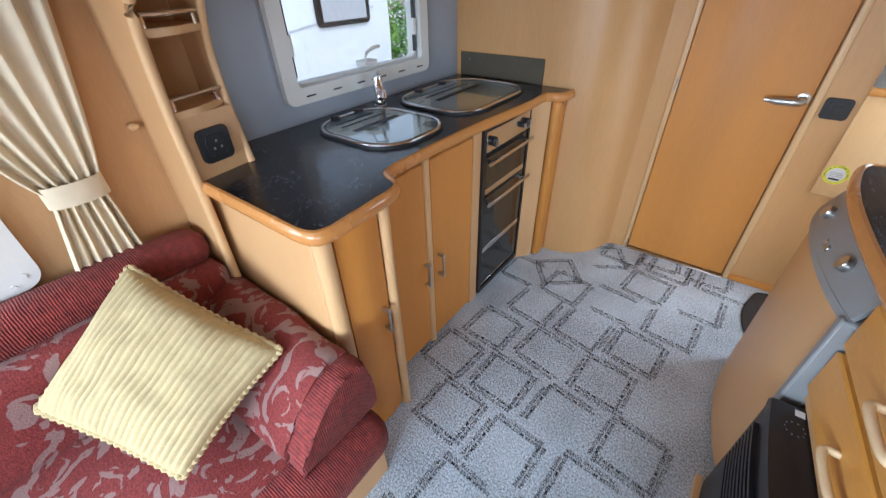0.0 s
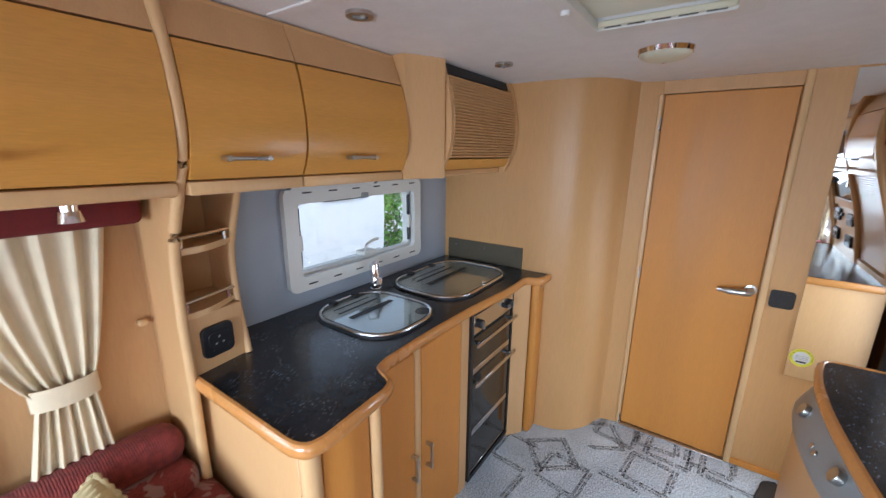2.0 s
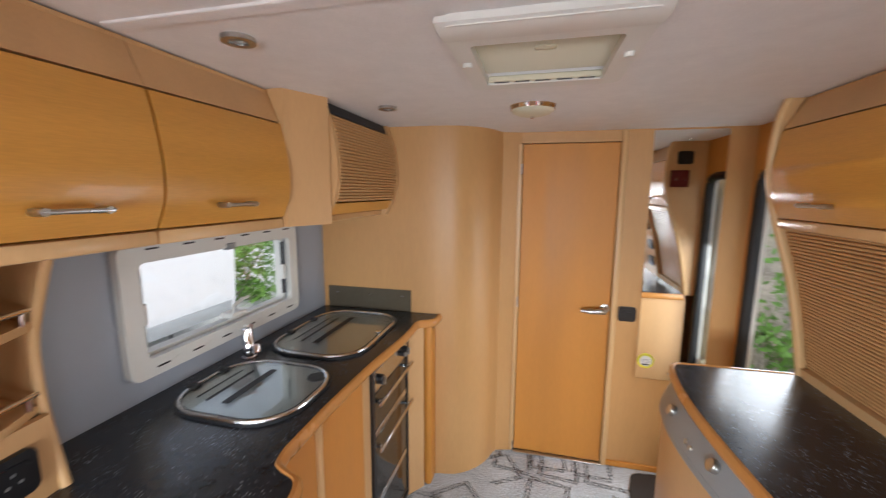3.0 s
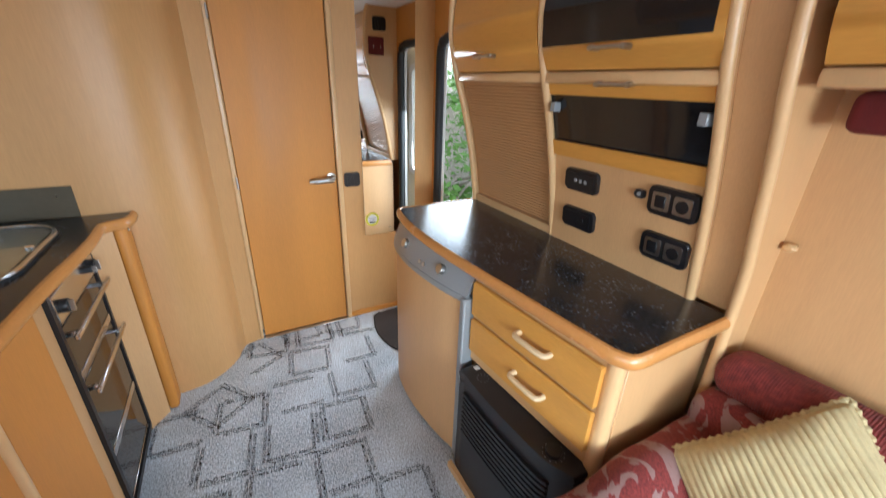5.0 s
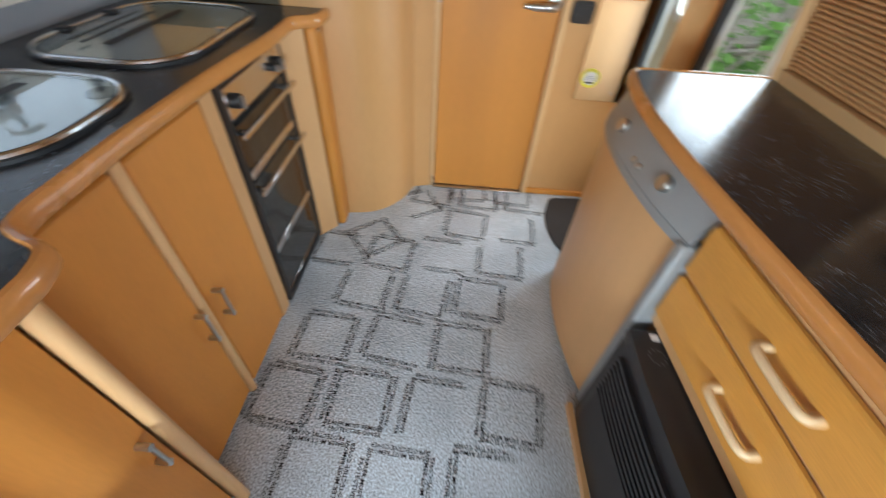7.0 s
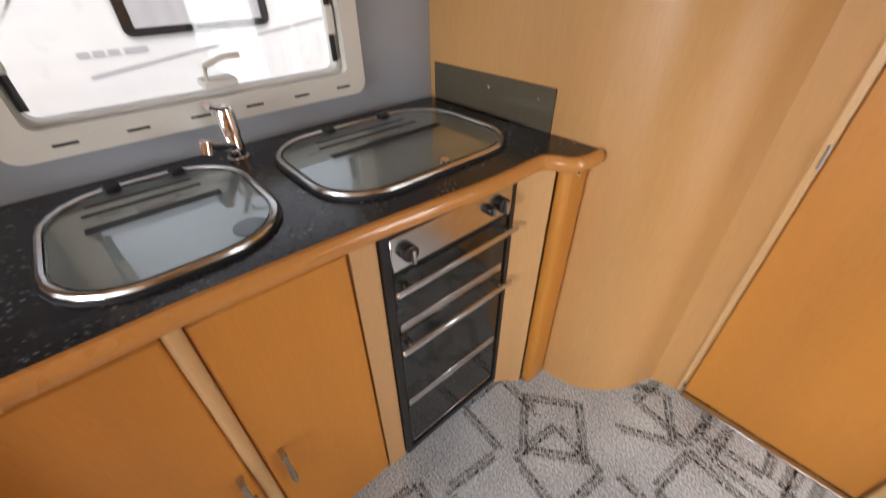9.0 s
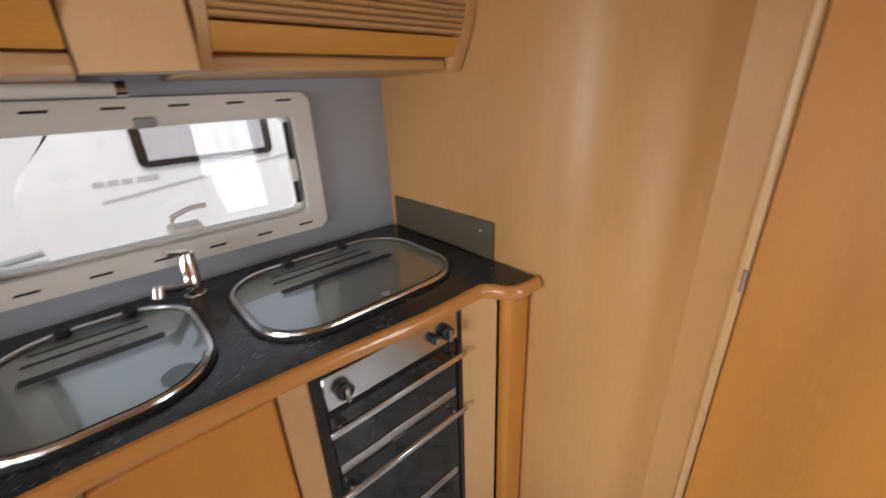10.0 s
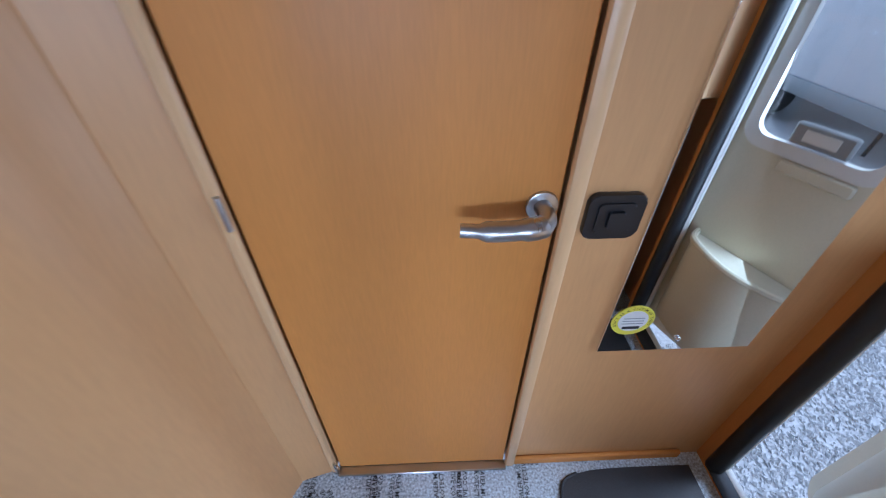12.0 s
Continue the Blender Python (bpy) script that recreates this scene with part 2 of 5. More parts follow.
def box(x0, y0, z0, x1, y1, z1, r=0.004, bm=None, seg=2):
    out = bm or bmesh.new()
    b = bmesh.new()
    bmesh.ops.create_cube(b, size=1)
    bmesh.ops.scale(b, verts=b.verts, vec=(x1 - x0, y1 - y0, z1 - z0))
    bmesh.ops.translate(b, verts=b.verts, vec=((x0 + x1) / 2, (y0 + y1) / 2, (z0 + z1) / 2))
    if r:
        bmesh.ops.bevel(b, geom=b.edges[:], offset=min(r, 0.49 * min(x1 - x0, y1 - y0, z1 - z0)), segments=1 if r < 0.007 else seg, affect="EDGES", profile=0.5)
    merge(out, b)
    return out


def merge(out, b, m=None):
    if m is not None:
        bmesh.ops.transform(b, matrix=m, verts=b.verts)
    vs = {v: out.verts.new(v.co) for v in b.verts}
    for f in b.faces:
        try:
            out.faces.new([vs[v] for v in f.verts])
        except ValueError:
            pass
    b.free()


def prism(poly, axis, a, b, r=0.0, bm=None):
    """A polygon of two coordinates, drawn out along the third axis from a to b."""
    out = bm or bmesh.new()
    w = bmesh.new()

    def put(p, q, s):
        return {"x": (s, p, q), "y": (p, s, q), "z": (p, q, s)}[axis]

    lo = [w.verts.new(put(p, q, a)) for p, q in poly]
    hi = [w.verts.new(put(p, q, b)) for p, q in poly]
    f1 = w.faces.new(lo)
    f2 = w.faces.new(hi[::-1])
    for i in range(len(poly)):
        j = (i + 1) % len(poly)
        w.faces.new((lo[j], lo[i], hi[i], hi[j]))
    if r:
        bmesh.ops.bevel(w, geom=list(set(f1.edges[:] + f2.edges[:])), offset=r, segments=1 if r < 0.006 else 2, affect="EDGES", profile=0.5)
    merge(out, w)
    return out


def spline(pts, n=8):
    """A smooth line through two- or three-coordinate points."""
    p = [Vector(q) for q in pts]
    out = []
    for i in range(len(p) - 1):
        a, b, c, d = p[max(i - 1, 0)], p[i], p[i + 1], p[min(i + 2, len(p) - 1)]
        for k in range(n):
            t = k / n
            out.append(0.5 * ((2 * b) + (c - a) * t + (2 * a - 5 * b + 4 * c - d) * t * t + (3 * b - a - 3 * c + d) * t ** 3))
    out.append(p[-1])
    return [tuple(q) for q in out]


def ring(poly_in, poly_out, axis, a, b, bm=None):
    """A flat frame between two outlines with the same number of points, from a to b."""
    out = bm or bmesh.new()

    def put(p, q, s):
        return {"x": (s, p, q), "y": (p, s, q), "z": (p, q, s)}[axis]

    rows = [[out.verts.new(put(p, q, s)) for p, q in poly] for poly, s in ((poly_out, a), (poly_out, b), (poly_in, b), (poly_in, a))]
    n = len(poly_in)
    for k in range(4):
        u, v = rows[k], rows[(k + 1) % 4]
        for i in range(n):
            j = (i + 1) % n
            out.faces.new((u[i], u[j], v[j], v[i]))
    return out


def rrect(x0, y0, x1, y1, r, n=6):
    out = []
    for cx, cy, s in ((x1 - r, y1 - r, 0), (x0 + r, y1 - r, 90), (x0 + r, y0 + r, 180), (x1 - r, y0 + r, 270)):
        for k in range(n + 1):
            a = radians(s + 90 * k / n)
            out.append((cx + r * math.cos(a), cy + r * math.sin(a)))
    return out


def tube(pts, r, seg=10, bm=None, closed=False):
    out = bm or bmesh.new()
    pts = [Vector(p) for p in pts]
    n = len(pts)
    rings = []
    for i, p in enumerate(pts):
        d = (pts[(i + 1) % n] - pts[i - 1]) if closed else (pts[min(i + 1, n - 1)] - pts[max(i - 1, 0)])
        d.normalize()
        ref = Vector((0, 0, 1)) if abs(d.z) < 0.9 else Vector((1, 0, 0))
        u = d.cross(ref).normalized()
        v = d.cross(u)
        rr = r[i] if isinstance(r, (list, tuple)) else r
        rings.append([out.verts.new(p + rr * (math.cos(2 * math.pi * k / seg) * u + math.sin(2 * math.pi * k / seg) * v)) for k in range(seg)])
    for i in range(n if closed else n - 1):
        a, b = rings[i], rings[(i + 1) % n]
        for k in range(seg):
            j = (k + 1) % seg
            out.faces.new((a[k], a[j], b[j], b[k]))
    if not closed:
        out.faces.new(rings[0][::-1])
        out.faces.new(rings[-1])
    return out


def sweep(path, profile, bm=None):
    """A closed profile of (outward, up) offsets along a level line of (x, y, z); outward is to the right of the way."""
    out = bm or bmesh.new()
    p = [Vector(q) for q in path]
    rings = []
    for i, q in enumerate(p):
        d1 = (q - p[i - 1]).normalized() if i else None
        d2 = (p[i + 1] - q).normalized() if i < len(p) - 1 else None
        d = ((d1 or d2) + (d2 or d1)).normalized()
        s = Vector((d.y, -d.x, 0)).normalized()
        k = 1.0 / max(0.5, d.dot(d1 or d2))
        rings.append([out.verts.new(q + s * a * k + Vector((0, 0, h))) for a, h in profile])
    m = len(profile)
    for a, b in zip(rings, rings[1:]):
        for k in range(m):
            j = (k + 1) % m
            out.faces.new((a[k], a[j], b[j], b[k]))
    out.faces.new(rings[0][::-1])
    out.faces.new(rings[-1])
    return out


def disc(at, axis, r, h, seg=24, bm=None, r2=None, bevel=0.0):
    """A round piece whose axis is 'x', 'y', 'z' or a vector, from at onwards by h."""
    out = bm or bmesh.new()
    w = bmesh.new()
    bmesh.ops.create_cone(w, cap_ends=True, segments=seg, radius1=r, radius2=r if r2 is None else r2, depth=h)
    bmesh.ops.translate(w, verts=w.verts, vec=(0, 0, h / 2))
    if bevel:
        es = [e for e in w.edges if len(e.link_faces) == 2 and any(len(f.verts) > 4 for f in e.link_faces)]
        bmesh.ops.bevel(w, geom=es, offset=bevel, segments=2, affect="EDGES", profile=0.5)
    ax = {"x": Vector((1, 0, 0)), "y": Vector((0, 1, 0)), "z": Vector((0, 0, 1))}.get(axis) if isinstance(axis, str) else Vector(axis)
    merge(out, w, Matrix.Translation(at) @ ax.to_track_quat("Z", "Y").to_matrix().to_4x4())
    return out


def skin(rows, thick=0.0, bm=None):
    """A sheet over rows of points; with thickness, a shell."""
    out = bm or bmesh.new()
    grid = [[out.verts.new(p) for p in row] for row in rows]
    fs = []
    for a, b in zip(grid, grid[1:]):
        for k in range(len(a) - 1):
            fs.append(out.faces.new((a[k], a[k + 1], b[k + 1], b[k])))
    if thick:
        bmesh.ops.recalc_face_normals(out, faces=fs)
        bmesh.ops.solidify(out, geom=fs, thickness=thick)
    return out


def band(profile, y0, y1, back, bm=None, r=0.0):
    """A locker front: profile of (x, z) from below upwards, closed at x = back, drawn from y0 to y1."""
    poly = list(profile) + [(back, profile[-1][1]), (back, profile[0][1])]
    return prism(poly, "y", y0, y1, r, bm)


def profile_part(profile, z0, z1, n=10, off=0.0):
    """The stretch of an (x, z) profile between two heights, moved by off in x."""
    zs = [z for _, z in profile]
    xs = [x for x, _ in profile]
    order = np.argsort(zs)
    zz = np.linspace(z0, z1, n)
    xx = np.interp(zz, np.array(zs)[order], np.array(xs)[order])
    return [(float(x) + off, float(z)) for x, z in zip(xx, zz)]


def bow_handle(parent, a, b, out, mat, r=0.006, label=""):
    """A bow pull between two feet, standing off by the vector out."""
    a, b, o = Vector(a), Vector(b), Vector(out)
    d = (b - a)
    pts = [a, a + o * 0.7, a + o + d * 0.12, a + o * 1.05 + d * 0.5, b + o - d * 0.12, b + o * 0.7, b]
    return part("handle", tube(spline(pts, 5), r, 10), mat, parent, label)


def bar_handle(parent, a, b, out, mat, label="satin metal bar handle"):
    """A bar on two square feet."""
    a, b, o = Vector(a), Vector(b), Vector(out)
    d = (b - a).normalized()
    bm = tube([a + o, b + o], 0.005, 10)
    for e in (a + d * 0.01, b - d * 0.01):
        tube([e, e + o * 1.15], 0.0075, 8, bm)
    return part("handle", bm, mat, parent, label)

# ---- structure ----
WALL_E = 2.3
FRONT = -1.7
floor = structure("floor", box(-0.03, FRONT, -0.05, WALL_E, 2.5, 0.0, 0), FLOOR, "grey speckled carpet under clear printed protective film", "floor")
ceil_bm = box(-0.05, FRONT, 1.955, 0.98, 2.6, 1.985, 0)
for c in ((1.36, FRONT, 1.955, 2.34, 2.6, 1.985), (0.98, FRONT, 1.955, 1.36, 1.0, 1.985), (0.98, 1.4, 1.955, 1.36, 2.6, 1.985)):
    box(*c, 0, ceil_bm)
for c in (0.852,):
    box(0.32, c, 1.949, 2.0, c + 0.035, 1.957, 0.002, ceil_bm)
structure("ceiling", ceil_bm, CEIL, "pale grey textured ceiling board with seam strips", "ceiling")

# kitchen side wall with the window's opening
WY0, WY1, WZ0, WZ1 = 1.09, 1.836, 1.086, 1.412
bm = box(-0.035, 0.76, 0, 0.0, WY0, 1.96, 0)
box(-0.035, WY1, 0, 0.0, 2.2, 1.96, 0, bm)
box(-0.035, WY0, 0, 0.0, WY1, WZ0, 0, bm)
box(-0.035, WY0, WZ1, 0.0, WY1, 1.96, 0, bm)
structure("wall_kitchen", bm, GREYWALL, "smooth blue-grey wall board above the worktop", "wall")


def lounge_wall(name, x0, x1):
    b = box(x0, FRONT, 0, x1, -1.1, 1.96, 0)
    box(x0, 0.1, 0, x1, 0.76, 1.96, 0, b)
    box(x0, -1.1, 0, x1, 0.1, 0.86, 0, b)
    box(x0, -1.1, 1.4, x1, 0.1, 1.96, 0, b)
    return structure(name, b, PALE, "pale beech-effect wall panel behind the sofa", "wall")


lounge_wall("wall_west", -0.035, 0.0)
lounge_wall("wall_east", WALL_E, WALL_E + 0.035)
structure("wall_east_kitchen", box(WALL_E, 0.76, 0, WALL_E + 0.035, 1.9, 1.96, 0), PALE, "pale wall behind the sideboard", "wall")
bm = box(-0.035, FRONT - 0.04, 0, 0.4, FRONT, 1.96, 0)
box(1.95, FRONT - 0.04, 0, 2.335, FRONT, 1.96, 0, bm)
box(0.4, FRONT - 0.04, 0, 1.95, FRONT, 0.88, 0, bm)
box(0.4, FRONT - 0.04, 1.5, 1.95, FRONT, 1.96, 0, bm)
structure("wall_front", bm, PALE, "pale front wall with a wide window", "wall")

# washroom wall: flat behind the cooker, then bowed, then the door
curve = [(0.0, 2.172), (0.58, 2.172)] + spline([(0.66, 2.172), (0.78, 2.195), (0.87, 2.255), (0.935, 2.34), (0.965, 2.42), (0.985, 2.462)], 6)
back = [(p, q + 0.03) for p, q in curve]
structure("wall_washroom", prism(curve + back[::-1], "z", 0, 1.956), BULK, "pale beech-effect wall that bows round the washroom", "wall")
structure("door_jamb", prism([(0.985, 2.464), (1.085, 2.492), (1.085, 2.53), (0.985, 2.505)], "z", 0, 1.956), BULK, "flat pale strip beside the washroom door", "door frame")
bm = box(1.085, 2.5, 1.895, 1.62, 2.53, 1.956, 0)
box(1.62, 2.5, 0, 2.239, 2.53, 1.956, 0, bm)
structure("wall_door", bm, BULK, "pale beech-effect bulkhead beside the washroom door", "wall")
# unseen backing, added to stop sky showing through the gaps round the door
structure("wall_rear", box(-0.035, 2.54, -0.05, 2.29, 2.57, 1.96, 0), PALE, "unseen backing board that keeps sky light out of the door gaps", "wall")
structure("trim", box(1.612, 2.478, 0, 1.642, 2.4995, 1.956, 0.009), TRIM, "rounded beech strip along the door opening", "trim")
structure("trim", box(1.07, 2.483, 0.0, 1.094, 2.4995, 1.895, 0.006), TRIM, "slim beech strip along the hinge side", "trim")
structure("threshold", box(1.094, 2.47, 0, 1.615, 2.5, 0.008, 0.003), SATIN, "worn metal threshold strip under the door", "threshold")
structure("baseboard", box(1.64, 2.485, 0, 2.17, 2.4995, 0.035, 0.004), ORANGE, "low beech skirting under the mirror", "baseboard")

door = thing("washroom_door", (1.355, 2.51, 0.0), "closed plain orange beech veneer washroom door", "door", kind="structure")
door.name = "door_1"
leaf = part("leaf", box(1.097, 2.496, 0.012, 1.609, 2.524, 1.89, 0.003), ORANGE, door)
rose = part("rose", disc((1.58, 2.497, 0.968), (0, -1, 0), 0.026, 0.008, 24, bevel=0.002), SATIN, door, "round satin metal rose")
pts = spline([(1.58, 2.49, 0.968), (1.58, 2.455, 0.968), (1.57, 2.44, 0.966), (1.545, 2.436, 0.964), (1.495, 2.436, 0.962), (1.447, 2.44, 0.963)], 5)
part("handle", tube(pts, [0.014] * 10 + [0.018] * 6 + [0.016] * 6 + [0.011] * 4, 12), SATIN, door, "satin metal lever handle")
for z in (0.04, 0.975, 1.75):
    part("hinge", tube([(1.091, 2.48, z - 0.03), (1.091, 2.48, z + 0.03)], 0.005, 10), SATIN, door, "small metal hinge")

# entrance: thick lining with a rounded opening, black seal
EY0, EY1, EZ1, EX = 1.93, 2.455, 1.74, 2.24
bm = box(EX, 1.901, 0, 2.29, EY0, 1.956, 0)
box(EX, EY1, 0, 2.29, 2.53, 1.956, 0, bm)
box(EX, EY0, EZ1, 2.29, EY1, 1.956, 0, bm)
box(EX, EY0, -0.06, 2.29, EY1, 0.02, 0, bm)
structure("wall_entrance", bm, ORANGE, "orange beech lining round the open entrance", "wall")
seal = [(EY0 + 0.012, 0.03)] + [(p, q) for p, q in spline([(EY0 + 0.012, 1.62), (EY0 + 0.03, 1.7), (EY0 + 0.1, 1.728)], 4)] + [(p, q) for p, q in spline([(EY1 - 0.1, 1.728), (EY1 - 0.03, 1.7), (EY1 - 0.012, 1.62)], 4)] + [(EY1 - 0.012, 0.03)]
structure("door_seal", tube([(EX + 0.012, p, q) for p, q in seal], 0.026, 10, closed=True), RUBBER, "black rubber seal round the entrance", "seal")
structure("door_frame", tube([(EX + 0.045, p, q) for p, q in seal], 0.014, 8, closed=True), WHITEPL, "white aluminium entrance frame", "door frame")

# ---- mirror, switch, sticker ----
m = thing("wall_mirror", (1.94, 2.499, 0.575), "tall frameless wall mirror beside the entrance", "mirror")
part("mirror_glass", box(1.766, 2.492, 0.575, 2.112, 2.499, 1.945, 0.001), MIRROR, m)
part("screw", disc((1.934, 2.492, 0.615), (0, -1, 0), 0.006, 0.005, 16, bevel=0.001), CHROME, m, "chrome dome screw")
part("screw", disc((1.934, 2.492, 1.9), (0, -1, 0), 0.006, 0.005, 16, bevel=0.001), CHROME, m, "chrome dome screw")
s = thing("theft_sticker", (1.815, 2.491, 0.68), "round yellow and white security sticker on the mirror", "sticker")
part("rim", disc((1.815, 2.4915, 0.68), (0, -1, 0), 0.044, 0.0012, 40), YELLOW, s)
part("panel", disc((1.815, 2.4902, 0.68), (0, -1, 0), 0.031, 0.0006, 40), PAPER, s)
part("bar", box(1.797, 2.4888, 0.656, 1.833, 2.4894, 0.664, 0), INK, s, "black printed bar")
for z in (0.672, 0.68, 0.688):
    part("bar", box(1.793, 2.4888, z, 1.837, 2.4894, z + 0.002, 0), GREYPL, s, "grey printed line")

FONT = {}


def text_mesh(words, size):
    """Flat letters of the built-in font as vertices and faces, centred."""
    if (words, size) not in FONT:
        cu = bpy.data.curves.new("letters", "FONT")
        cu.body, cu.size, cu.align_x, cu.align_y, cu.resolution_u = words, size, "CENTER", "CENTER", 1
        cu.offset = size * 0.006
        ob = new("letters", cu)
        dg = bpy.context.evaluated_depsgraph_get()
        me = bpy.data.meshes.new_from_object(ob.evaluated_get(dg))
        FONT[words, size] = ([v.co.copy() for v in me.vertices], [list(p.vertices) for p in me.polygons])
        bpy.data.objects.remove(ob)
        bpy.data.meshes.remove(me)
    return FONT[words, size]


def lettering(name, items, mat, parent, label=""):
    """items: (words, size, matrix), all in one mesh."""
    vs, fs = [], []
    for words, size, mx in items:
        v, f = text_mesh(words, size)
        k = len(vs)
        vs += [mx @ p for p in v]
        fs += [[i + k for i in q] for q in f]
    me = bpy.data.meshes.new(name)
    me.from_pydata([p - ORG[parent] for p in vs], [], fs)
    me.materials.append(mat)
    ob = new(name, me)
    ob.parent = parent
    if label:
        ob["label"] = label
    return ob


items = []
for word, a0, a1 in (("DON'T BE A VICTIM OF THEFT", 200, -20),):
    for k, ch in enumerate(word):
        a = radians(a0 + (a1 - a0) * k / (len(word) - 1))
        if ch != " ":
            items.append((ch, 0.0085, pose(1.815 + 0.0372 * math.cos(a), 2.4897, 0.68 + 0.0372 * math.sin(a), 90, 0, 0) @ pose(0, 0, 0, 0, 0, math.degrees(a) - 90)))
lettering("lettering", items, INK, s, "black printed warning words")


def rocker(at, normal_axis, sign, name="light_switch", label="black square light switch in a rounded surround"):
    """A single rounded surround with a plate and a rocker."""
    x, y, z = at
    t = thing(name, at, label, "switch")
    w, h = 0.046, 0.042

    def slab(w, h, a, b, r):
        if normal_axis == "y":
            return prism(rrect(x - w, z - h, x + w, z + h, r), "y", y + sign * b, y + sign * a, 0.002)
        return prism(rrect(y - w, z - h, y + w, z + h, r), "x", x + sign * b, x + sign * a, 0.002)

    part("surround", slab(w, h, 0, 0.013, 0.014), BLACKPL, t)
    part("plate", slab(0.03, 0.028, 0.0125, 0.016, 0.006), BLACKPL, t)
    part("rocker", slab(0.013, 0.015, 0.0155, 0.022, 0.003), BLACKPL, t)
    return t


rocker((1.7, 2.4995, 0.945), "y", -1)

# ---- kitchen window ----
w = thing("window_1", (-0.01, 1.475, 1.03), "kitchen window in a rounded white plastic frame", "window", kind="structure")
inner, outer = rrect(1.1, 1.096, 1.828, 1.402, 0.022), rrect(1.04, 1.037, 1.884, 1.464, 0.035)
bm = ring(inner, outer, "x", 0.0, 0.026)
part("window_frame", bm, WHITEPL, w)
part("glazing_seal", ring(rrect(1.108, 1.104, 1.818, 1.394, 0.025), rrect(1.091, 1.087, 1.835, 1.411, 0.02), "x", -0.055, -0.012), WHITEPL, w, "pale glazing seal")
pane = part("pane", box(-0.052, 1.092, 1.088, -0.046, 1.834, 1.41, 0), GLASS, w, smooth=False)
pane.visible_shadow = False
for k in range(6):
    y = 1.125 + k * 0.132
    for z in (1.06, 1.44):
        part("vent_slot", box(0.025, y, z, 0.0275, y + 0.045, z + 0.006, 0.001), BLACKPL, w, "dark slot in the frame")
    part("screw_cap", disc((0.0255, y + 0.075, 1.07), "x", 0.0045, 0.003, 12), WHITEPL, w)
for y in (1.116, 1.81):
    part("stay", tube([(-0.004, y, 1.13), (-0.004, y, 1.38)], 0.008, 8), BLACKPL, w, "dark folding window stay")
    part("stay_clip", box(-0.012, y - 0.011, 1.2, 0.008, y + 0.011, 1.27, 0.003), WHITEPL, w)
catch = part("catch_plate", box(-0.03, 1.44, 1.118, 0.03, 1.52, 1.138, 0.004), WHITEPL, w, "clear plastic window catch")
part("catch_lever", tube([(0.02, 1.45, 1.13), (0.03, 1.455, 1.17), (0.028, 1.5, 1.185), (0.026, 1.54, 1.185)], 0.007, 8), WHITEPL, catch)
part("blind_clip", box(0.004, 1.44, 1.395, 0.032, 1.485, 1.42, 0.004), GREYPL, w, "grey blind catch")

# ---- kitchen unit ----
Z = 0.963
edge = [(0.0, 0.607), (0.625, 0.607)] + spline([(0.655, 0.609), (0.684, 0.622), (0.694, 0.655)], 5) + [(0.684, 0.81)] + spline([(0.682, 0.862), (0.665, 0.903), (0.62, 0.922), (0.586, 0.945), (0.572, 0.995)], 5) + spline([(0.568, 1.2), (0.578, 1.5), (0.603, 1.8), (0.605, 1.93)], 4) + spline([(0.603, 1.98), (0.607, 2.025), (0.632, 2.05), (0.664, 2.066), (0.682, 2.1), (0.684, 2.168)], 5)
top = thing("worktop", (0.3, 1.3, 0.93), "black flecked laminate worktop with rounded beech edge", "worktop")
part("slab", prism(edge + [(0.002, 2.168)], "z", 0.93, Z), WORKTOP, top)
lip = [(-0.001, -0.004), (0.004, 0.0035), (0.012, 0.002), (0.019, -0.006), (0.0215, -0.018), (0.019, -0.03), (0.012, -0.037), (-0.006, -0.039), (-0.006, -0.02)]
part("edging", sweep([(p, q, Z) for p, q in edge[1:]], lip), LIP, top, "lacquered orange beech edging")
part("edging", sweep([(0.19, 0.607, Z), (0.627, 0.607, Z)], lip), LIP, top, "lacquered orange beech edging")

cab = thing("corner_cabinet", (0.35, 0.73, 0.0), "pale kitchen end cabinet with one orange curved door", "cabinet")
part("body", box(0.02, 0.641, 0.0, 0.63, 0.84, 0.929, 0.002), PALE, cab)
part("end_panel", box(0.02, 0.62, 0.0, 0.64, 0.64, 0.928, 0.002), PALE, cab)
part("corner_post", tube([(0.652, 0.646, 0.0), (0.652, 0.646, 0.928)], 0.026, 16), TRIM, cab)
d = part("door", prism(spline([(0.664, 0.674), (0.678, 0.75), (0.668, 0.825)], 6) + [(0.64, 0.825), (0.64, 0.674)], "z", 0.02, 0.915, 0.003), ORANGE, cab)
part("corner_post", tube([(0.67, 0.848, 0.0), (0.67, 0.848, 0.928)], 0.017, 16), TRIM, cab)
bar_handle(d, (0.674, 0.795, 0.48), (0.674, 0.795, 0.58), (0.024, 0, 0), SATIN)
cab = thing("sink_cabinet", (0.3, 1.18, 0.0), "kitchen cabinet with two orange doors", "cabinet")
part("body", box(0.02, 0.842, 0.0, 0.535, 1.555, 0.929, 0.002), PALE, cab)
part("return_panel", box(0.536, 0.842, 0.0, 0.66, 0.858, 0.928, 0.002), PALE, cab)
for y0, y1, hy in ((0.865, 1.155, 1.135), (1.188, 1.475, 1.225)):
    d = part("door", box(0.538, y0, 0.02, 0.566, y1, 0.91, 0.006), ORANGE, cab)
    bar_handle(d, (0.566, hy, 0.37), (0.566, hy, 0.49), (0.026, 0, 0), SATIN)
part("post", tube([(0.56, 1.171, 0.0), (0.56, 1.171, 0.928)], 0.015, 14), TRIM, cab)
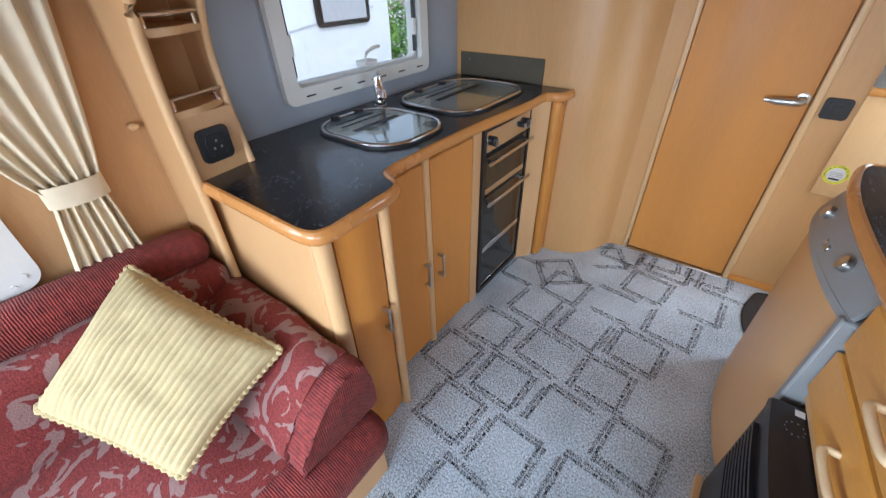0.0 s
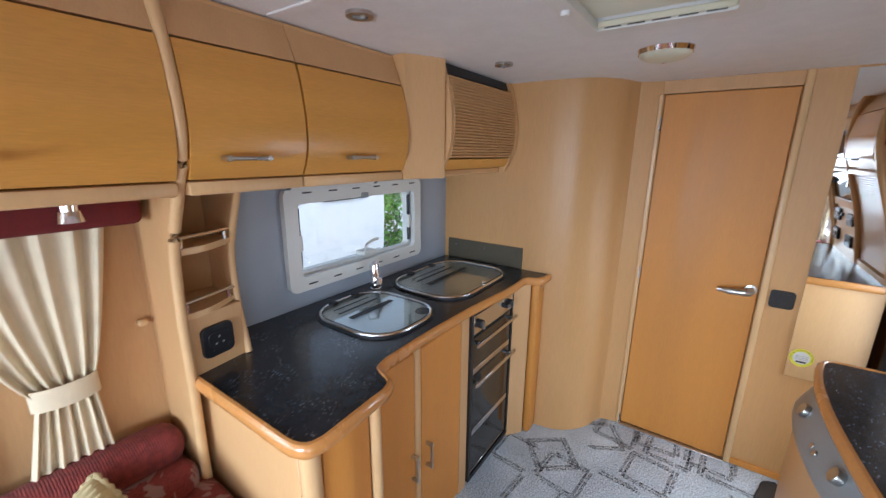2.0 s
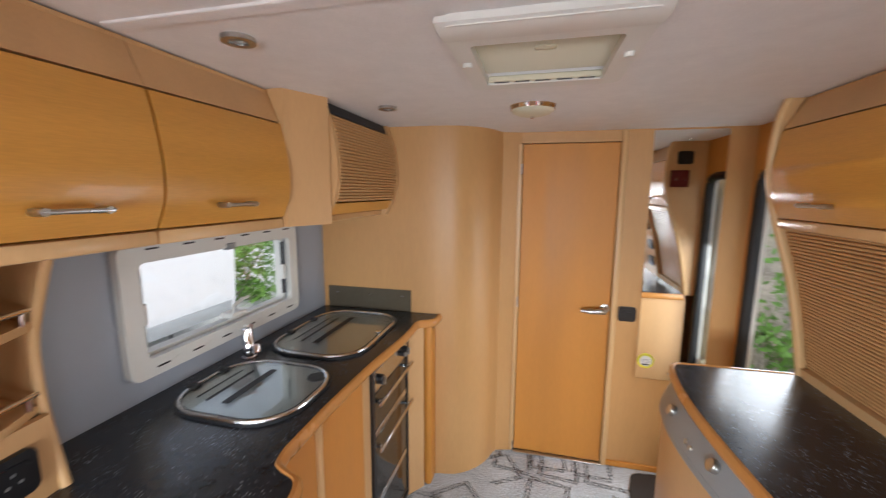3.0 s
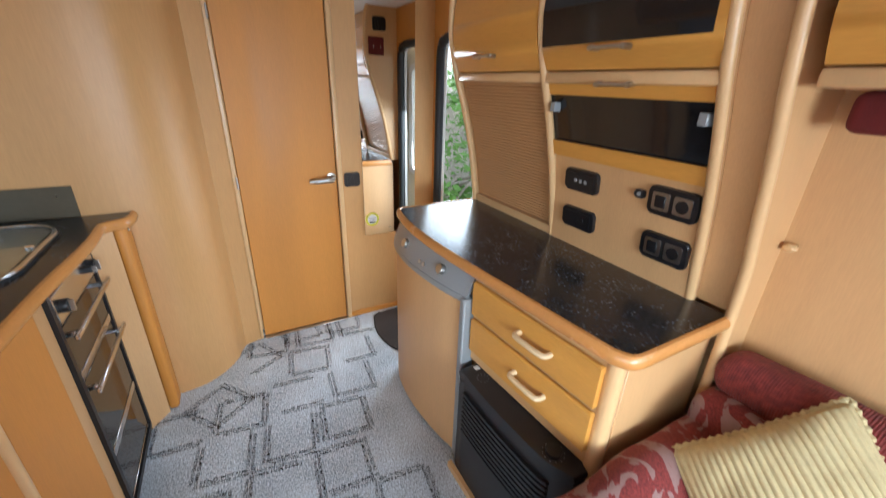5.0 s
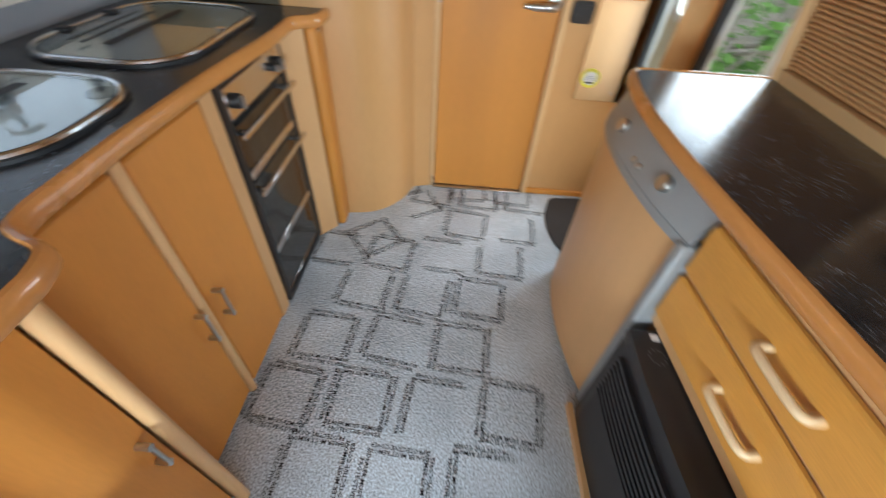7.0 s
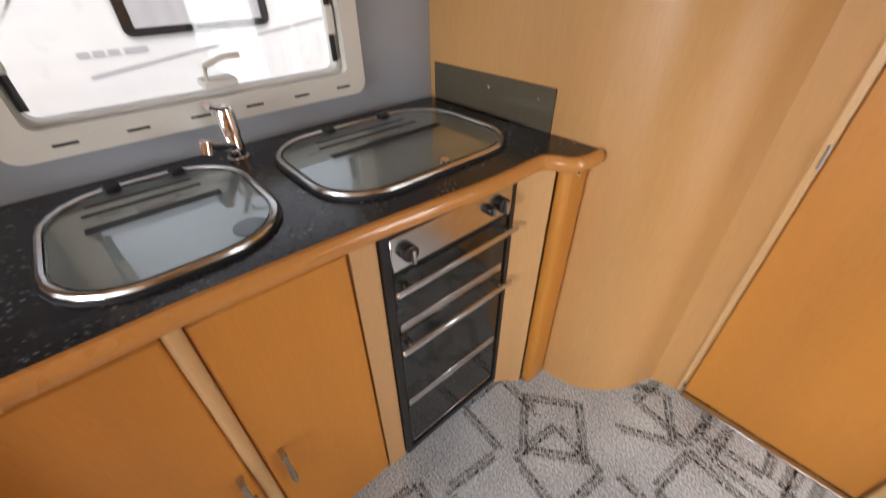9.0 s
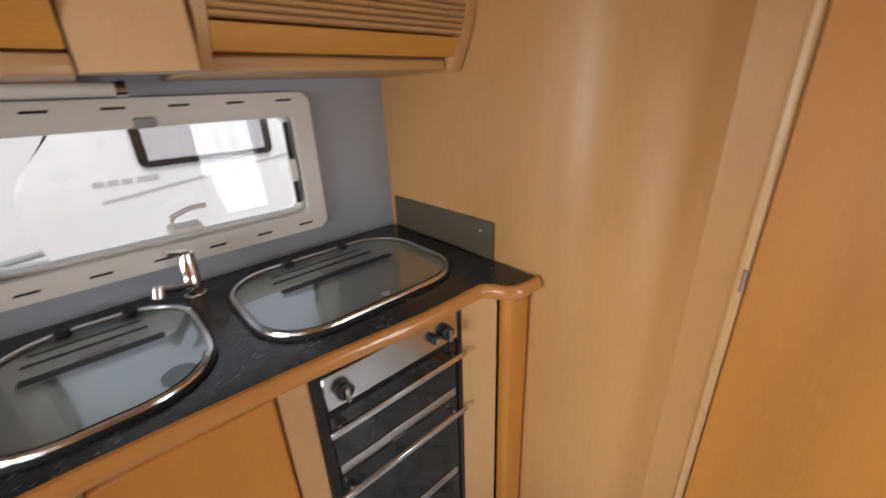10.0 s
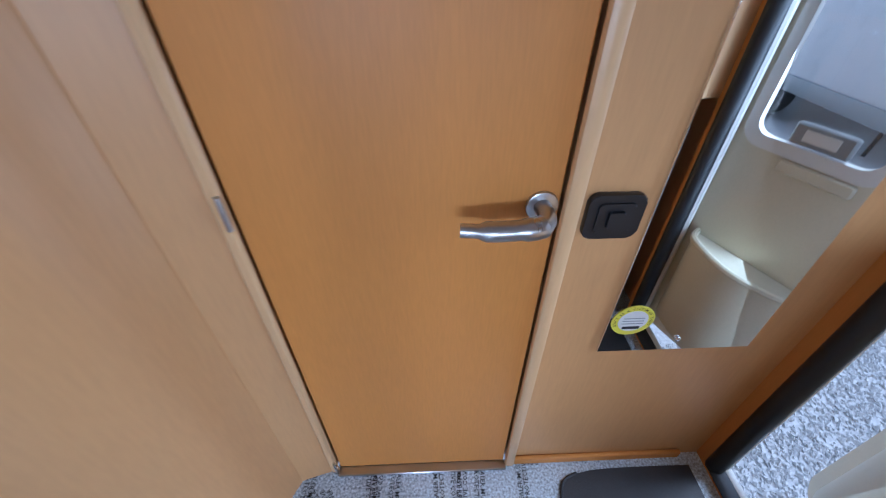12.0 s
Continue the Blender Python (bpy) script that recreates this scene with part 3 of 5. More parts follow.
part("filler", box(0.536, 1.48, 0.0, 0.562, 1.545, 0.928, 0.002), PALE, cab)
part("filler", prism([(0.572, 1.98), (0.634, 2.062), (0.6, 2.075), (0.53, 2.0), (0.53, 1.98)], "z", 0.0, 0.928), PALE, cab, "pale strip beside the oven")
part("post", box(0.628, 2.07, 0.0, 0.672, 2.168, 0.926, 0.018, seg=4), ORANGE, cab, "rounded orange corner post")
part("screw", disc((0.67, 2.11, 0.905), "x", 0.008, 0.008, 12), CHROME, cab)

oven = thing("oven", (0.4, 1.76, 0.02), "built-in black glass oven and grill with steel trim", "oven")
part("body", box(0.12, 1.548, 0.02, 0.55, 1.978, 0.925, 0.003), BLACKPL, oven)
part("surround", ring(rrect(1.566, 0.045, 1.965, 0.903, 0.004), rrect(1.546, 0.02, 1.982, 0.92, 0.006), "x", 0.55, 0.574), BLACKPL, oven, "black enamel surround")
cp = part("control_panel", box(0.55, 1.567, 0.808, 0.576, 1.964, 0.9, 0.003), STEEL, oven, "brushed steel control panel")
for y, r in ((1.61, 0.021), (1.915, 0.021), (1.872, 0.013)):
    k = part("knob", disc((0.574, y, 0.852), "x", r, 0.02, 24, bevel=0.003), BLACKPL, cp, "black control knob")
    part("grip", box(0.592, y - 0.004, 0.852 - r, 0.606, y + 0.004, 0.852 + r * 0.7, 0.002), SATIN, k)
part("badge", box(0.573, 1.765, 0.838, 0.5755, 1.8, 0.878, 0.001), BLACKPL, cp, "small dark maker's badge")
for z0, z1, hz in ((0.602, 0.8, 0.764), (0.272, 0.597, 0.562), (0.05, 0.267, None)):
    d = part("door", box(0.55, 1.568, z0, 0.569, 1.963, z1, 0.003), OVENGLASS, oven, "dark glass door")
    if hz:
        bm = box(0.594, 1.556, hz - 0.007, 0.606, 1.972, hz + 0.011, 0.003)
        for y in (1.592, 1.936):
            box(0.566, y - 0.009, hz - 0.008, 0.6, y + 0.009, hz + 0.008, 0.003, bm)
        part("handle", bm, STEEL, d, "polished steel bar handle")
    part("strip", box(0.5685, 1.575, z0 if z0 > 0.1 else 0.062, 0.5715, 1.953, (z0 + 0.03 if z0 > 0.1 else 0.066), 0.001), STEEL, d, "steel trim strip")


def lid(name, x0, y0, x1, y1, label, cat):
    """A flush glass lid with a steel rim, hinges and printed bars."""
    t = thing(name, ((x0 + x1) / 2, (y0 + y1) / 2, Z), label, cat)
    part("seal", ring(rrect(x0 + 0.02, y0 + 0.02, x1 - 0.02, y1 - 0.02, 0.125), rrect(x0, y0, x1, y1, 0.145), "z", Z, Z + 0.007), RUBBER, t)
    bm = tube([(p, q, Z + 0.009) for p, q in rrect(x0 + 0.012, y0 + 0.012, x1 - 0.012, y1 - 0.012, 0.135)], 0.0075, 8, closed=True)
    part("rim", bm, STEEL, t, "rounded steel rim")
    part("tray", prism(rrect(x0 + 0.02, y0 + 0.02, x1 - 0.02, y1 - 0.02, 0.125), "z", Z + 0.0005, Z + 0.003), TRAY, t, "steel tray below the lid")
    g = part("glass_lid", prism(rrect(x0 + 0.022, y0 + 0.022, x1 - 0.022, y1 - 0.022, 0.123), "z", Z + 0.009, Z + 0.014), HOBGLASS, t, "clear glass lid", smooth=False)
    g.visible_shadow = False
    w = y1 - y0
    for xx, hh, a, b in ((0.085, 0.008, 0.22, 0.72), (0.125, 0.012, 0.2, 0.74), (0.185, 0.026, 0.2, 0.8)):
        part("printed_bar", box(x0 + xx, y0 + a * w, Z + 0.0142, x0 + xx + hh, y0 + b * w, Z + 0.0148, 0), INK, g, "dark printed bar")
    part("label", box(x0 + 0.142, y0 + 0.42 * w, Z + 0.0142, x0 + 0.172, y0 + 0.6 * w, Z + 0.0148, 0), GREYPL, g, "small printed notice")
    for f in (0.32, 0.64):
        part("hinge", box(x0 + 0.004, y0 + f * w, Z + 0.006, x0 + 0.04, y0 + f * w + 0.03, Z + 0.022, 0.003), BLACKPL, t, "black lid hinge")
    return t


t = lid("sink", 0.08, 1.042, 0.522, 1.43, "inset steel sink under a clear glass lid", "sink")
part("drain", disc((0.45, 1.352, Z + 0.0032), "z", 0.032, 0.003, 24), BLACKPL, t)
t = lid("gas_hob", 0.082, 1.497, 0.522, 2.078, "gas hob closed under a smoked glass lid", "hob")
part("lid_catch", disc((0.49, 1.8, Z + 0.0145), "z", 0.012, 0.005, 16), CHROME, t, "chrome lid catch")

tap = thing("mixer_tap", (0.09, 1.449, Z), "chrome single lever mixer tap", "tap")
part("body", tube([(0.09, 1.449, Z), (0.09, 1.449, Z + 0.006), (0.09, 1.449, Z + 0.007), (0.09, 1.449, Z + 0.06), (0.086, 1.451, Z + 0.062), (0.078, 1.453, Z + 0.118), (0.077, 1.453, Z + 0.122)], [0.027, 0.027, 0.021, 0.021, 0.0225, 0.0225, 0.018], 20), CHROME, tap)
part("spout", tube(spline([(0.09, 1.449, Z + 0.03), (0.125, 1.425, Z + 0.048), (0.175, 1.385, Z + 0.075), (0.198, 1.366, Z + 0.088)], 5), 0.0115, 14), CHROME, tap)
part("nozzle", tube([(0.19, 1.372, Z + 0.09), (0.196, 1.366, Z + 0.066)], 0.0135, 14), CHROME, tap, "round chrome aerator")
part("lever", tube(spline([(0.077, 1.453, Z + 0.118), (0.1, 1.437, Z + 0.13), (0.142, 1.408, Z + 0.15)], 5), [0.013] * 4 + [0.008] * 7, 10), CHROME, tap)

p = thing("splash_panel", (0.28, 2.168, 0.97), "bronze tinted splash panel on the wall behind the hob", "panel")
part("sheet", box(0.03, 2.164, 0.964, 0.53, 2.171, 1.085, 0.001), SPLASH, p)
for x in (0.09, 0.29, 0.48):
    part("screw", disc((x, 2.164, 1.05), (0, -1, 0), 0.004, 0.003, 12), CHROME, p)

# ---- west shelf unit and lockers ----
RIBW = spline([(0.19, 0.0), (0.19, 0.6), (0.2, 0.95), (0.2, 1.16), (0.225, 1.35), (0.3, 1.5), (0.352, 1.6), (0.362, 1.7), (0.34, 1.84), (0.305, 1.955)], 6)


def rib(name, prof, y, back, sign, label):
    """An upright panel with a rounded pale front edge along a curved profile."""
    t = thing(name, (back, y, 0), label, "panel")
    part("panel", prism([(p, q) for p, q in prof] + [(back, prof[-1][1]), (back, prof[0][1])], "y", y - 0.009, y + 0.009), PALE, t)
    bm = bmesh.new()
    part("edge_strip", tube([(p + sign * 0.004, y, q) for p, q in prof], 0.0145, 10, bm), TRIM, t, "rounded pale beech edge")
    return t


rib("upright_panel", RIBW, 0.586, 0.0, 1, "curved pale beech upright between sofa and kitchen")
sh = thing("shelf_unit", (0.08, 0.66, Z), "small open corner shelf unit with chrome rails", "shelf")
side = spline([(0.178, Z), (0.15, 1.1), (0.14, 1.2), (0.15, 1.32), (0.225, 1.495)], 5)
part("side_panel", prism(side + [(0.0, 1.495), (0.0, Z)], "y", 0.76, 0.776, 0.003), PALE, sh)
part("edge_strip", tube([(x + 0.002, 0.768, z) for x, z in side], 0.011, 10), TRIM, sh)
part("back_panel", box(0.001, 0.597, Z, 0.012, 0.76, 1.495, 0), PALE, sh)
part("front_panel", prism([(0.2, 0.597), (0.176, 0.76), (0.158, 0.76), (0.182, 0.597)], "z", Z, 1.14), PALE, sh, "pale panel below the shelves")
for z in (1.14, 1.33):
    k = 0.0 if z < 1.2 else 0.02
    part("shelf", prism([(0.012, 0.597)] + spline([(0.205 + k, 0.597), (0.195 + k, 0.67), (0.145 + k, 0.76)], 5) + [(0.012, 0.76)], "z", z, z + 0.018, 0.004), TRIM, sh)
    bm = tube([(0.195 + k, 0.598, z + 0.045), (0.15 + k, 0.758, z + 0.045)], 0.0065, 10)
    for yy, xx in ((0.607, 0.193), (0.74, 0.154)):
        tube([(xx + k, yy, z + 0.015), (xx + k, yy, z + 0.045)], 0.006, 8, bm)
    part("rail", bm, CHROME, sh, "chrome guard rail")
so = thing("power_socket", (0.189, 0.672, 1.052), "black single power socket in a rounded surround", "socket")
M = Matrix.Translation((0.189, 0.672, 1.052)) @ Matrix.Rotation(radians(8), 4, "Z")
for nm, ww, hh, a, b, mt in (("surround", 0.047, 0.047, 0.0, 0.014, BLACKPL), ("plate", 0.031, 0.03, 0.013, 0.017, BLACKPL)):
    bm = prism(rrect(-ww, -hh, ww, hh, 0.014), "x", a, b, 0.002)
    bmesh.ops.transform(bm, matrix=M, verts=bm.verts)
    part(nm, bm, mt, so)
for a, b in ((0, 0.012), (-0.011, -0.008), (0.011, -0.008)):
    bm = box(0.0165, a - 0.003, b - 0.003, 0.0175, a + 0.003, b + 0.003, 0)
    bmesh.ops.transform(bm, matrix=M, verts=bm.verts)
    part("pin_hole", bm, GREYPL, so)

DOORW = spline([(0.345, 1.535), (0.372, 1.6), (0.378, 1.68), (0.365, 1.78), (0.35, 1.84)], 5)


def locker(name, y0, y1, prof, back, sign, hy, label, hand=True):
    """An overhead locker: carcass, bottom rail, fascia and a bowed door with a bar handle."""
    t = thing(name, (back, (y0 + y1) / 2, 1.5), label, "overhead locker")
    fx = prof[0][0]
    part("carcass", box(min(back, fx - sign * 0.04), y0, 1.52, max(back, fx - sign * 0.04), y1, 1.95, 0), PALE, t)
    part("bottom_rail", box(min(back, fx), y0, 1.497, max(back, fx), y1, 1.531, 0.008), TRIM, t, "pale rounded bottom rail")
    part("fascia", prism([(prof[-1][0] - sign * 0.004, 1.846), (fx - sign * 0.045, 1.952), (fx - sign * 0.08, 1.952), (fx - sign * 0.08, 1.846)], "y", y0, y1), PALE, t)
    d = part("door", prism(prof + [(fx - sign * 0.03, prof[-1][1]), (fx - sign * 0.03, prof[0][1])], "y", y0 + 0.003, y1 - 0.003, 0.002), ORANGE_H, t)
    if hand:
        bar_handle(d, (prof[6][0], hy - 0.06, 1.585), (prof[6][0], hy + 0.06, 1.585), (sign * 0.028, 0, 0.0), SATIN)
    return t


L = "orange beech overhead locker with bowed lift-up door"
locker("overhead_locker", 0.597, 0.91, DOORW, 0.0, 1, 0.72, L)
locker("overhead_locker", 0.912, 1.365, DOORW, 0.0, 1, 1.11, L)
locker("overhead_locker", -0.06, 0.575, DOORW, 0.0, 1, 0.24, L + " above the sofa")
locker("overhead_locker", -0.7, -0.062, DOORW, 0.0, 1, -0.4, L + " above the sofa")

TAM = spline([(0.4, 1.5), (0.447, 1.6), (0.463, 1.7), (0.452, 1.82), (0.412, 1.955)], 6)


def tambour(parent, prof, y0, y1, z0, z1, sign, mat, step=0.0125):
    """Rolling shutter: one slat above the other along a profile."""
    n = int((z1 - z0) / step)
    for k in range(n):
        a, b = profile_part(prof, z0 + k * step, z0 + (k + 1) * step, 2)
        mx, mz = (a[0] + b[0]) / 2 + sign * 0.0055, (a[1] + b[1]) / 2
        part("slat", prism([(a[0], a[1] + 0.001), (mx, mz - 0.002), (mx, mz + 0.002), (b[0], b[1] - 0.001), (b[0] - sign * 0.006, b[1] - 0.001), (a[0] - sign * 0.006, a[1] + 0.001)], "y", y0, y1), mat, parent)


tc = thing("tambour_cupboard", (0.2, 1.8, 1.5), "deeper overhead cupboard with a rolling beech tambour shutter", "overhead locker")
part("side_panel", prism([(0.36, 1.367), (0.437, 1.52), (0.42, 1.53), (0.3, 1.53), (0.3, 1.367)], "z", 1.5, 1.955), PALE, tc, "slanting pale end panel")
part("side_panel", prism(TAM + [(0.0, 1.955), (0.0, 1.5)], "y", 1.53, 1.55, 0.003), PALE, tc)
part("side_panel", prism([(x + 0.003, z) for x, z in TAM] + [(0.0, 1.955), (0.0, 1.5)], "y", 2.13, 2.168, 0.003), PALE, tc)
part("base", box(0.002, 1.551, 1.5, 0.385, 2.129, 1.53, 0.006), PALE, tc)
part("bottom_rail", prism(profile_part(TAM, 1.532, 1.575, 4) + [(0.38, 1.575), (0.36, 1.532)], "y", 1.551, 2.129), ORANGE_H, tc)
part("inner", box(0.002, 1.551, 1.532, 0.36, 2.129, 1.95, 0), ORANGE, tc)
part("top_track", prism(profile_part(TAM, 1.915, 1.953, 3, -0.012) + [(0.37, 1.953), (0.37, 1.915)], "y", 1.551, 2.129), BLACKPL, tc, "dark track above the shutter")
tambour(tc, TAM, 1.552, 2.128, 1.58, 1.912, 1, PALE)

sl = thing("strip_light", (0.12, 1.2, 1.48), "slim white strip light below the locker, switched off", "lamp")
part("tube", tube([(0.12, 1.0, 1.482), (0.12, 1.42, 1.482)], 0.014, 12), WHITEPL, sl)
for y in (0.985, 1.42):
    part("end_cap", tube([(0.12, y, 1.482), (0.12, y + 0.02, 1.482)], 0.0165, 12), CHROME, sl, "chrome end cap")

# ---- lounge window, curtain, pelmet ----


def lounge_window(name, x, sign):
    t = thing(name, (x, -0.5, 0.78), "side window in a rounded white plastic frame", "window", kind="structure")
    part("window_frame", ring(rrect(-1.06, 0.9, 0.06, 1.36, 0.05), rrect(-1.2, 0.78, 0.2, 1.45, 0.05), "x", x, x + sign * 0.026), WHITEPL, t)
    p = part("pane", box(min(x - sign * 0.01, x - sign * 0.016), -1.08, 0.88, max(x - sign * 0.01, x - sign * 0.016), 0.08, 1.38, 0), GLASS, t)
    p.visible_shadow = False
    for yy, zz in ((0.165, 0.82), (0.135, 0.8)):
        part("screw_cap", disc((x + sign * 0.025, yy, zz), (sign, 0, 0), 0.007, 0.004, 14), WHITEPL, t)


lounge_window("window_2", 0.0, 1)
lounge_window("window_3", WALL_E, -1)


def curtain(name, x, sign, y0, y1, tie_y):
    """A gathered curtain drawn in by a tie-back band, with a flared tail."""
    t = thing(name, (x, (y0 + y1) / 2, 0.75), "cream curtain gathered by a tie-back band", "curtain")
    rows = []
    n = 72
    for z in np.linspace(1.47, 0.76, 30):
        if z > 1.0:
            f = (z - 1.0) / 0.47
            f = f ** 0.75
            c, wd = tie_y + (((y0 + y1) / 2) - tie_y) * f, 0.055 + ((y1 - y0) / 2 - 0.055) * f
        else:
            f = (1.0 - z) / 0.24
            c, wd = tie_y - 0.015 * f, 0.055 + 0.034 * f
        row = []
        for k in range(n + 1):
            u = k / n
            a = 0.011 + 0.005 * math.sin(3.1 * u * 7 + 1.3)
            row.append((x + sign * (0.06 + a * math.sin(2 * math.pi * 6.5 * u + 0.6 * math.sin(5 * u) + 0.4 * math.sin(z * 6))), c - wd + 2 * wd * u, float(z) - 0.03 * u * (z < 0.9)))
        rows.append(row)
    part("cloth", skin(rows, 0.003), CURTAIN, t)
    loop = []
    for k in range(32):
        a = 2 * math.pi * k / 32
        loop.append((x + sign * (0.06 + 0.032 * math.cos(a)), tie_y + 0.068 * math.sin(a)))
    part("tie_back", ring([(p * 0.92 + (x + sign * 0.06) * 0.08, q * 0.94 + tie_y * 0.06) for p, q in loop], loop, "z", 0.972, 1.03), CURTAIN, t, "plain cream tie-back band")


curtain("curtain", 0.0, 1, 0.13, 0.505, 0.352)
curtain("curtain", WALL_E, -1, -0.25, 0.1, -0.1)
for x0, x1 in ((0.03, 0.16), (WALL_E - 0.16, WALL_E - 0.03)):
    p = thing("pelmet", ((x0 + x1) / 2, 0, 1.42), "dark red gathered chenille pelmet below the lockers", "pelmet")
    part("roll", box(x0, -1.3, 1.418, x1, 0.557, 1.496, 0.02, seg=3), PELMET, p)
l = thing("reading_light", (0.24, 0.4, 1.45), "small chrome spotlight below the locker", "lamp")
part("stem", tube([(0.24, 0.4, 1.497), (0.24, 0.4, 1.475)], 0.018, 14), CHROME, l)
part("head", disc((0.24, 0.4, 1.452), "z", 0.026, 0.024, 20, r2=0.02), CHROME, l)
for x, sg in ((0.0, 1), (WALL_E, -1)):
    c = thing("curtain_hook", (x, 0.549 if sg > 0 else 0.6, 1.104 if sg > 0 else 1.13), "small beech turn button on the wall", "hook")
    hy, hz = (0.549, 1.104) if sg > 0 else (0.6, 1.13)
    part("button", box(min(x, x + sg * 0.03), hy - 0.014, hz - 0.01, max(x, x + sg * 0.03), hy + 0.014, hz + 0.01, 0.006), TRIM, c)

# ---- ceiling fittings ----
for x, y in ((0.531, 0.985), (0.59, 1.715)):
    d = thing("downlight", (x, y, 1.955), "small recessed chrome ceiling downlight", "lamp", "downlights")
    part("bezel", ring([(x + 0.022 * math.cos(a), y + 0.022 * math.sin(a)) for a in np.linspace(0, 2 * math.pi, 24, False)], [(x + 0.036 * math.cos(a), y + 0.036 * math.sin(a)) for a in np.linspace(0, 2 * math.pi, 24, False)], "z", 1.945, 1.955), SATIN, d)
    part("lens", disc((x, y, 1.95), "z", 0.023, 0.004, 20), GREYPL, d, "dull glass lens")
d = thing("ceiling_lamp", (1.153, 1.822, 1.955), "flat chrome-rimmed dome ceiling lamp, switched off", "lamp")
part("base", disc((1.153, 1.822, 1.94), "z", 0.085, 0.015, 36, r2=0.09), CHROME, d)
bm = bmesh.new()
bmesh.ops.create_uvsphere(bm, u_segments=32, v_segments=12, radius=0.082)
bmesh.ops.scale(bm, verts=bm.verts, vec=(1, 1, 0.3))
bmesh.ops.translate(bm, verts=bm.verts, vec=(1.153, 1.822, 1.94))
part("dome", bm, CREAMPL, d, "cream diffuser dome")
part("knob", disc((1.153, 1.822, 1.91), "z", 0.008, 0.01, 14), CHROME, d)

v = thing("roof_vent", (1.19, 1.21, 1.955), "white framed roof vent with a pleated fly screen", "roof vent")
part("frame", ring(rrect(1.03, 1.085, 1.345, 1.4, 0.012), rrect(0.985, 0.975, 1.395, 1.452, 0.03), "z", 1.932, 1.955), WHITEPL, v)
part("front_bar", prism([(0.97, 1.95), (0.968, 1.938), (0.985, 1.93), (1.05, 1.931), (1.085, 1.94), (1.08, 1.95)], "x", 0.978, 1.402, 0.004), WHITEPL, v, "raised white blind rail")
part("screen_rail", box(1.032, 1.386, 1.937, 1.343, 1.399, 1.954, 0.003), CREAMPL, v, "slotted screen rail")
for k in range(5):
    part("slot", box(1.05 + 0.058 * k, 1.389, 1.9352, 1.092 + 0.058 * k, 1.395, 1.9374, 0), BLACKPL, v, "dark slot")
n = 36
rows = [[(x, 1.085 + (1.412 - 1.085) * k / n, 1.978 - 0.017 * (k % 2)) for x in (1.012, 1.362)] for k in range(n + 1)]
part("fly_screen", skin(rows), SCREEN, v, "cream pleated fly screen", smooth=False)
part("screen_grip", box(1.165, 1.2, 1.957, 1.215, 1.216, 1.966, 0.003), CREAMPL, v)
for x in (1.005, 1.372):
    part("knob", disc((x, 1.2, 1.922), "z", 0.012, 0.012, 16), WHITEPL, v)
part("upstand", ring(rrect(0.985, 1.005, 1.355, 1.395, 0.02), rrect(0.97, 0.99, 1.37, 1.41, 0.02), "z", 1.986, 2.12), WHITEPL, v)
part("outer_dome", box(0.96, 0.98, 2.125, 1.38, 1.42, 2.135, 0.003), WHITEPL, v)

# ---- east sideboard ----
ZR = 0.932
edge = [(2.19, 0.642)] + [(1.87, 0.64)] + spline([(1.845, 0.64), (1.808, 0.646), (1.79, 0.676)], 5) + spline([(1.778, 0.78), (1.76, 0.96), (1.737, 1.18), (1.72, 1.39), (1.715, 1.55), (1.722, 1.7), (1.742, 1.83)], 4) + spline([(1.75, 1.86), (1.765, 1.878), (1.79, 1.885)], 4) + [(2.18, 1.89)]
top = thing("worktop", (1.95, 1.2, 0.9), "black flecked laminate sideboard top with rounded beech edge", "worktop")
part("slab", prism(edge + [(2.19, 1.89)], "z", 0.9, ZR), WORKTOP, top)
part("edging", sweep([(p, q, ZR) for p, q in edge], [(-a, h) for a, h in lip]), LIP, top, "lacquered orange beech edging")

sb = thing("sideboard", (1.95, 0.9, 0.0), "pale sideboard cabinet with two orange drawers", "cabinet")
part("body", box(1.82, 0.68, 0.0, 2.2, 1.205, 0.899, 0.002), PALE, sb)
part("end_panel", box(1.84, 0.662, 0.0, 2.2, 0.679, 0.899, 0.002), PALE, sb)
part("corner_post", tube([(1.818, 0.68, 0.0), (1.818, 0.68, 0.899)], 0.024, 16), TRIM, sb)
part("face_frame", prism([(1.798, 0.69), (1.757, 1.21), (1.822, 1.21), (1.822, 0.69)], "z", 0.535, 0.899), PALE, sb)
for z0, z1 in ((0.735, 0.868), (0.582, 0.72)):
    d = part("drawer", prism([(1.779, 0.692), (1.741, 1.2), (1.759, 1.202), (1.797, 0.692)], "z", z0, z1, 0.005), ORANGE_H, sb)
    zc = (z0 + z1) / 2 + 0.005
    bow_handle(d, (1.769, 0.842, zc), (1.76, 0.962, zc), (-0.03, 0, 0), HANDLE_P, 0.0085, "cream plastic bow handle")
part("plinth_strip", sweep([(1.694, 0.68, 0.0), (1.69, 1.0, 0.0), (1.688, 1.205, 0.0)], [(0.006, 0), (0.006, 0.03), (-0.012, 0.03), (-0.012, 0)]), TRIM, sb, "pale beech plinth strip")

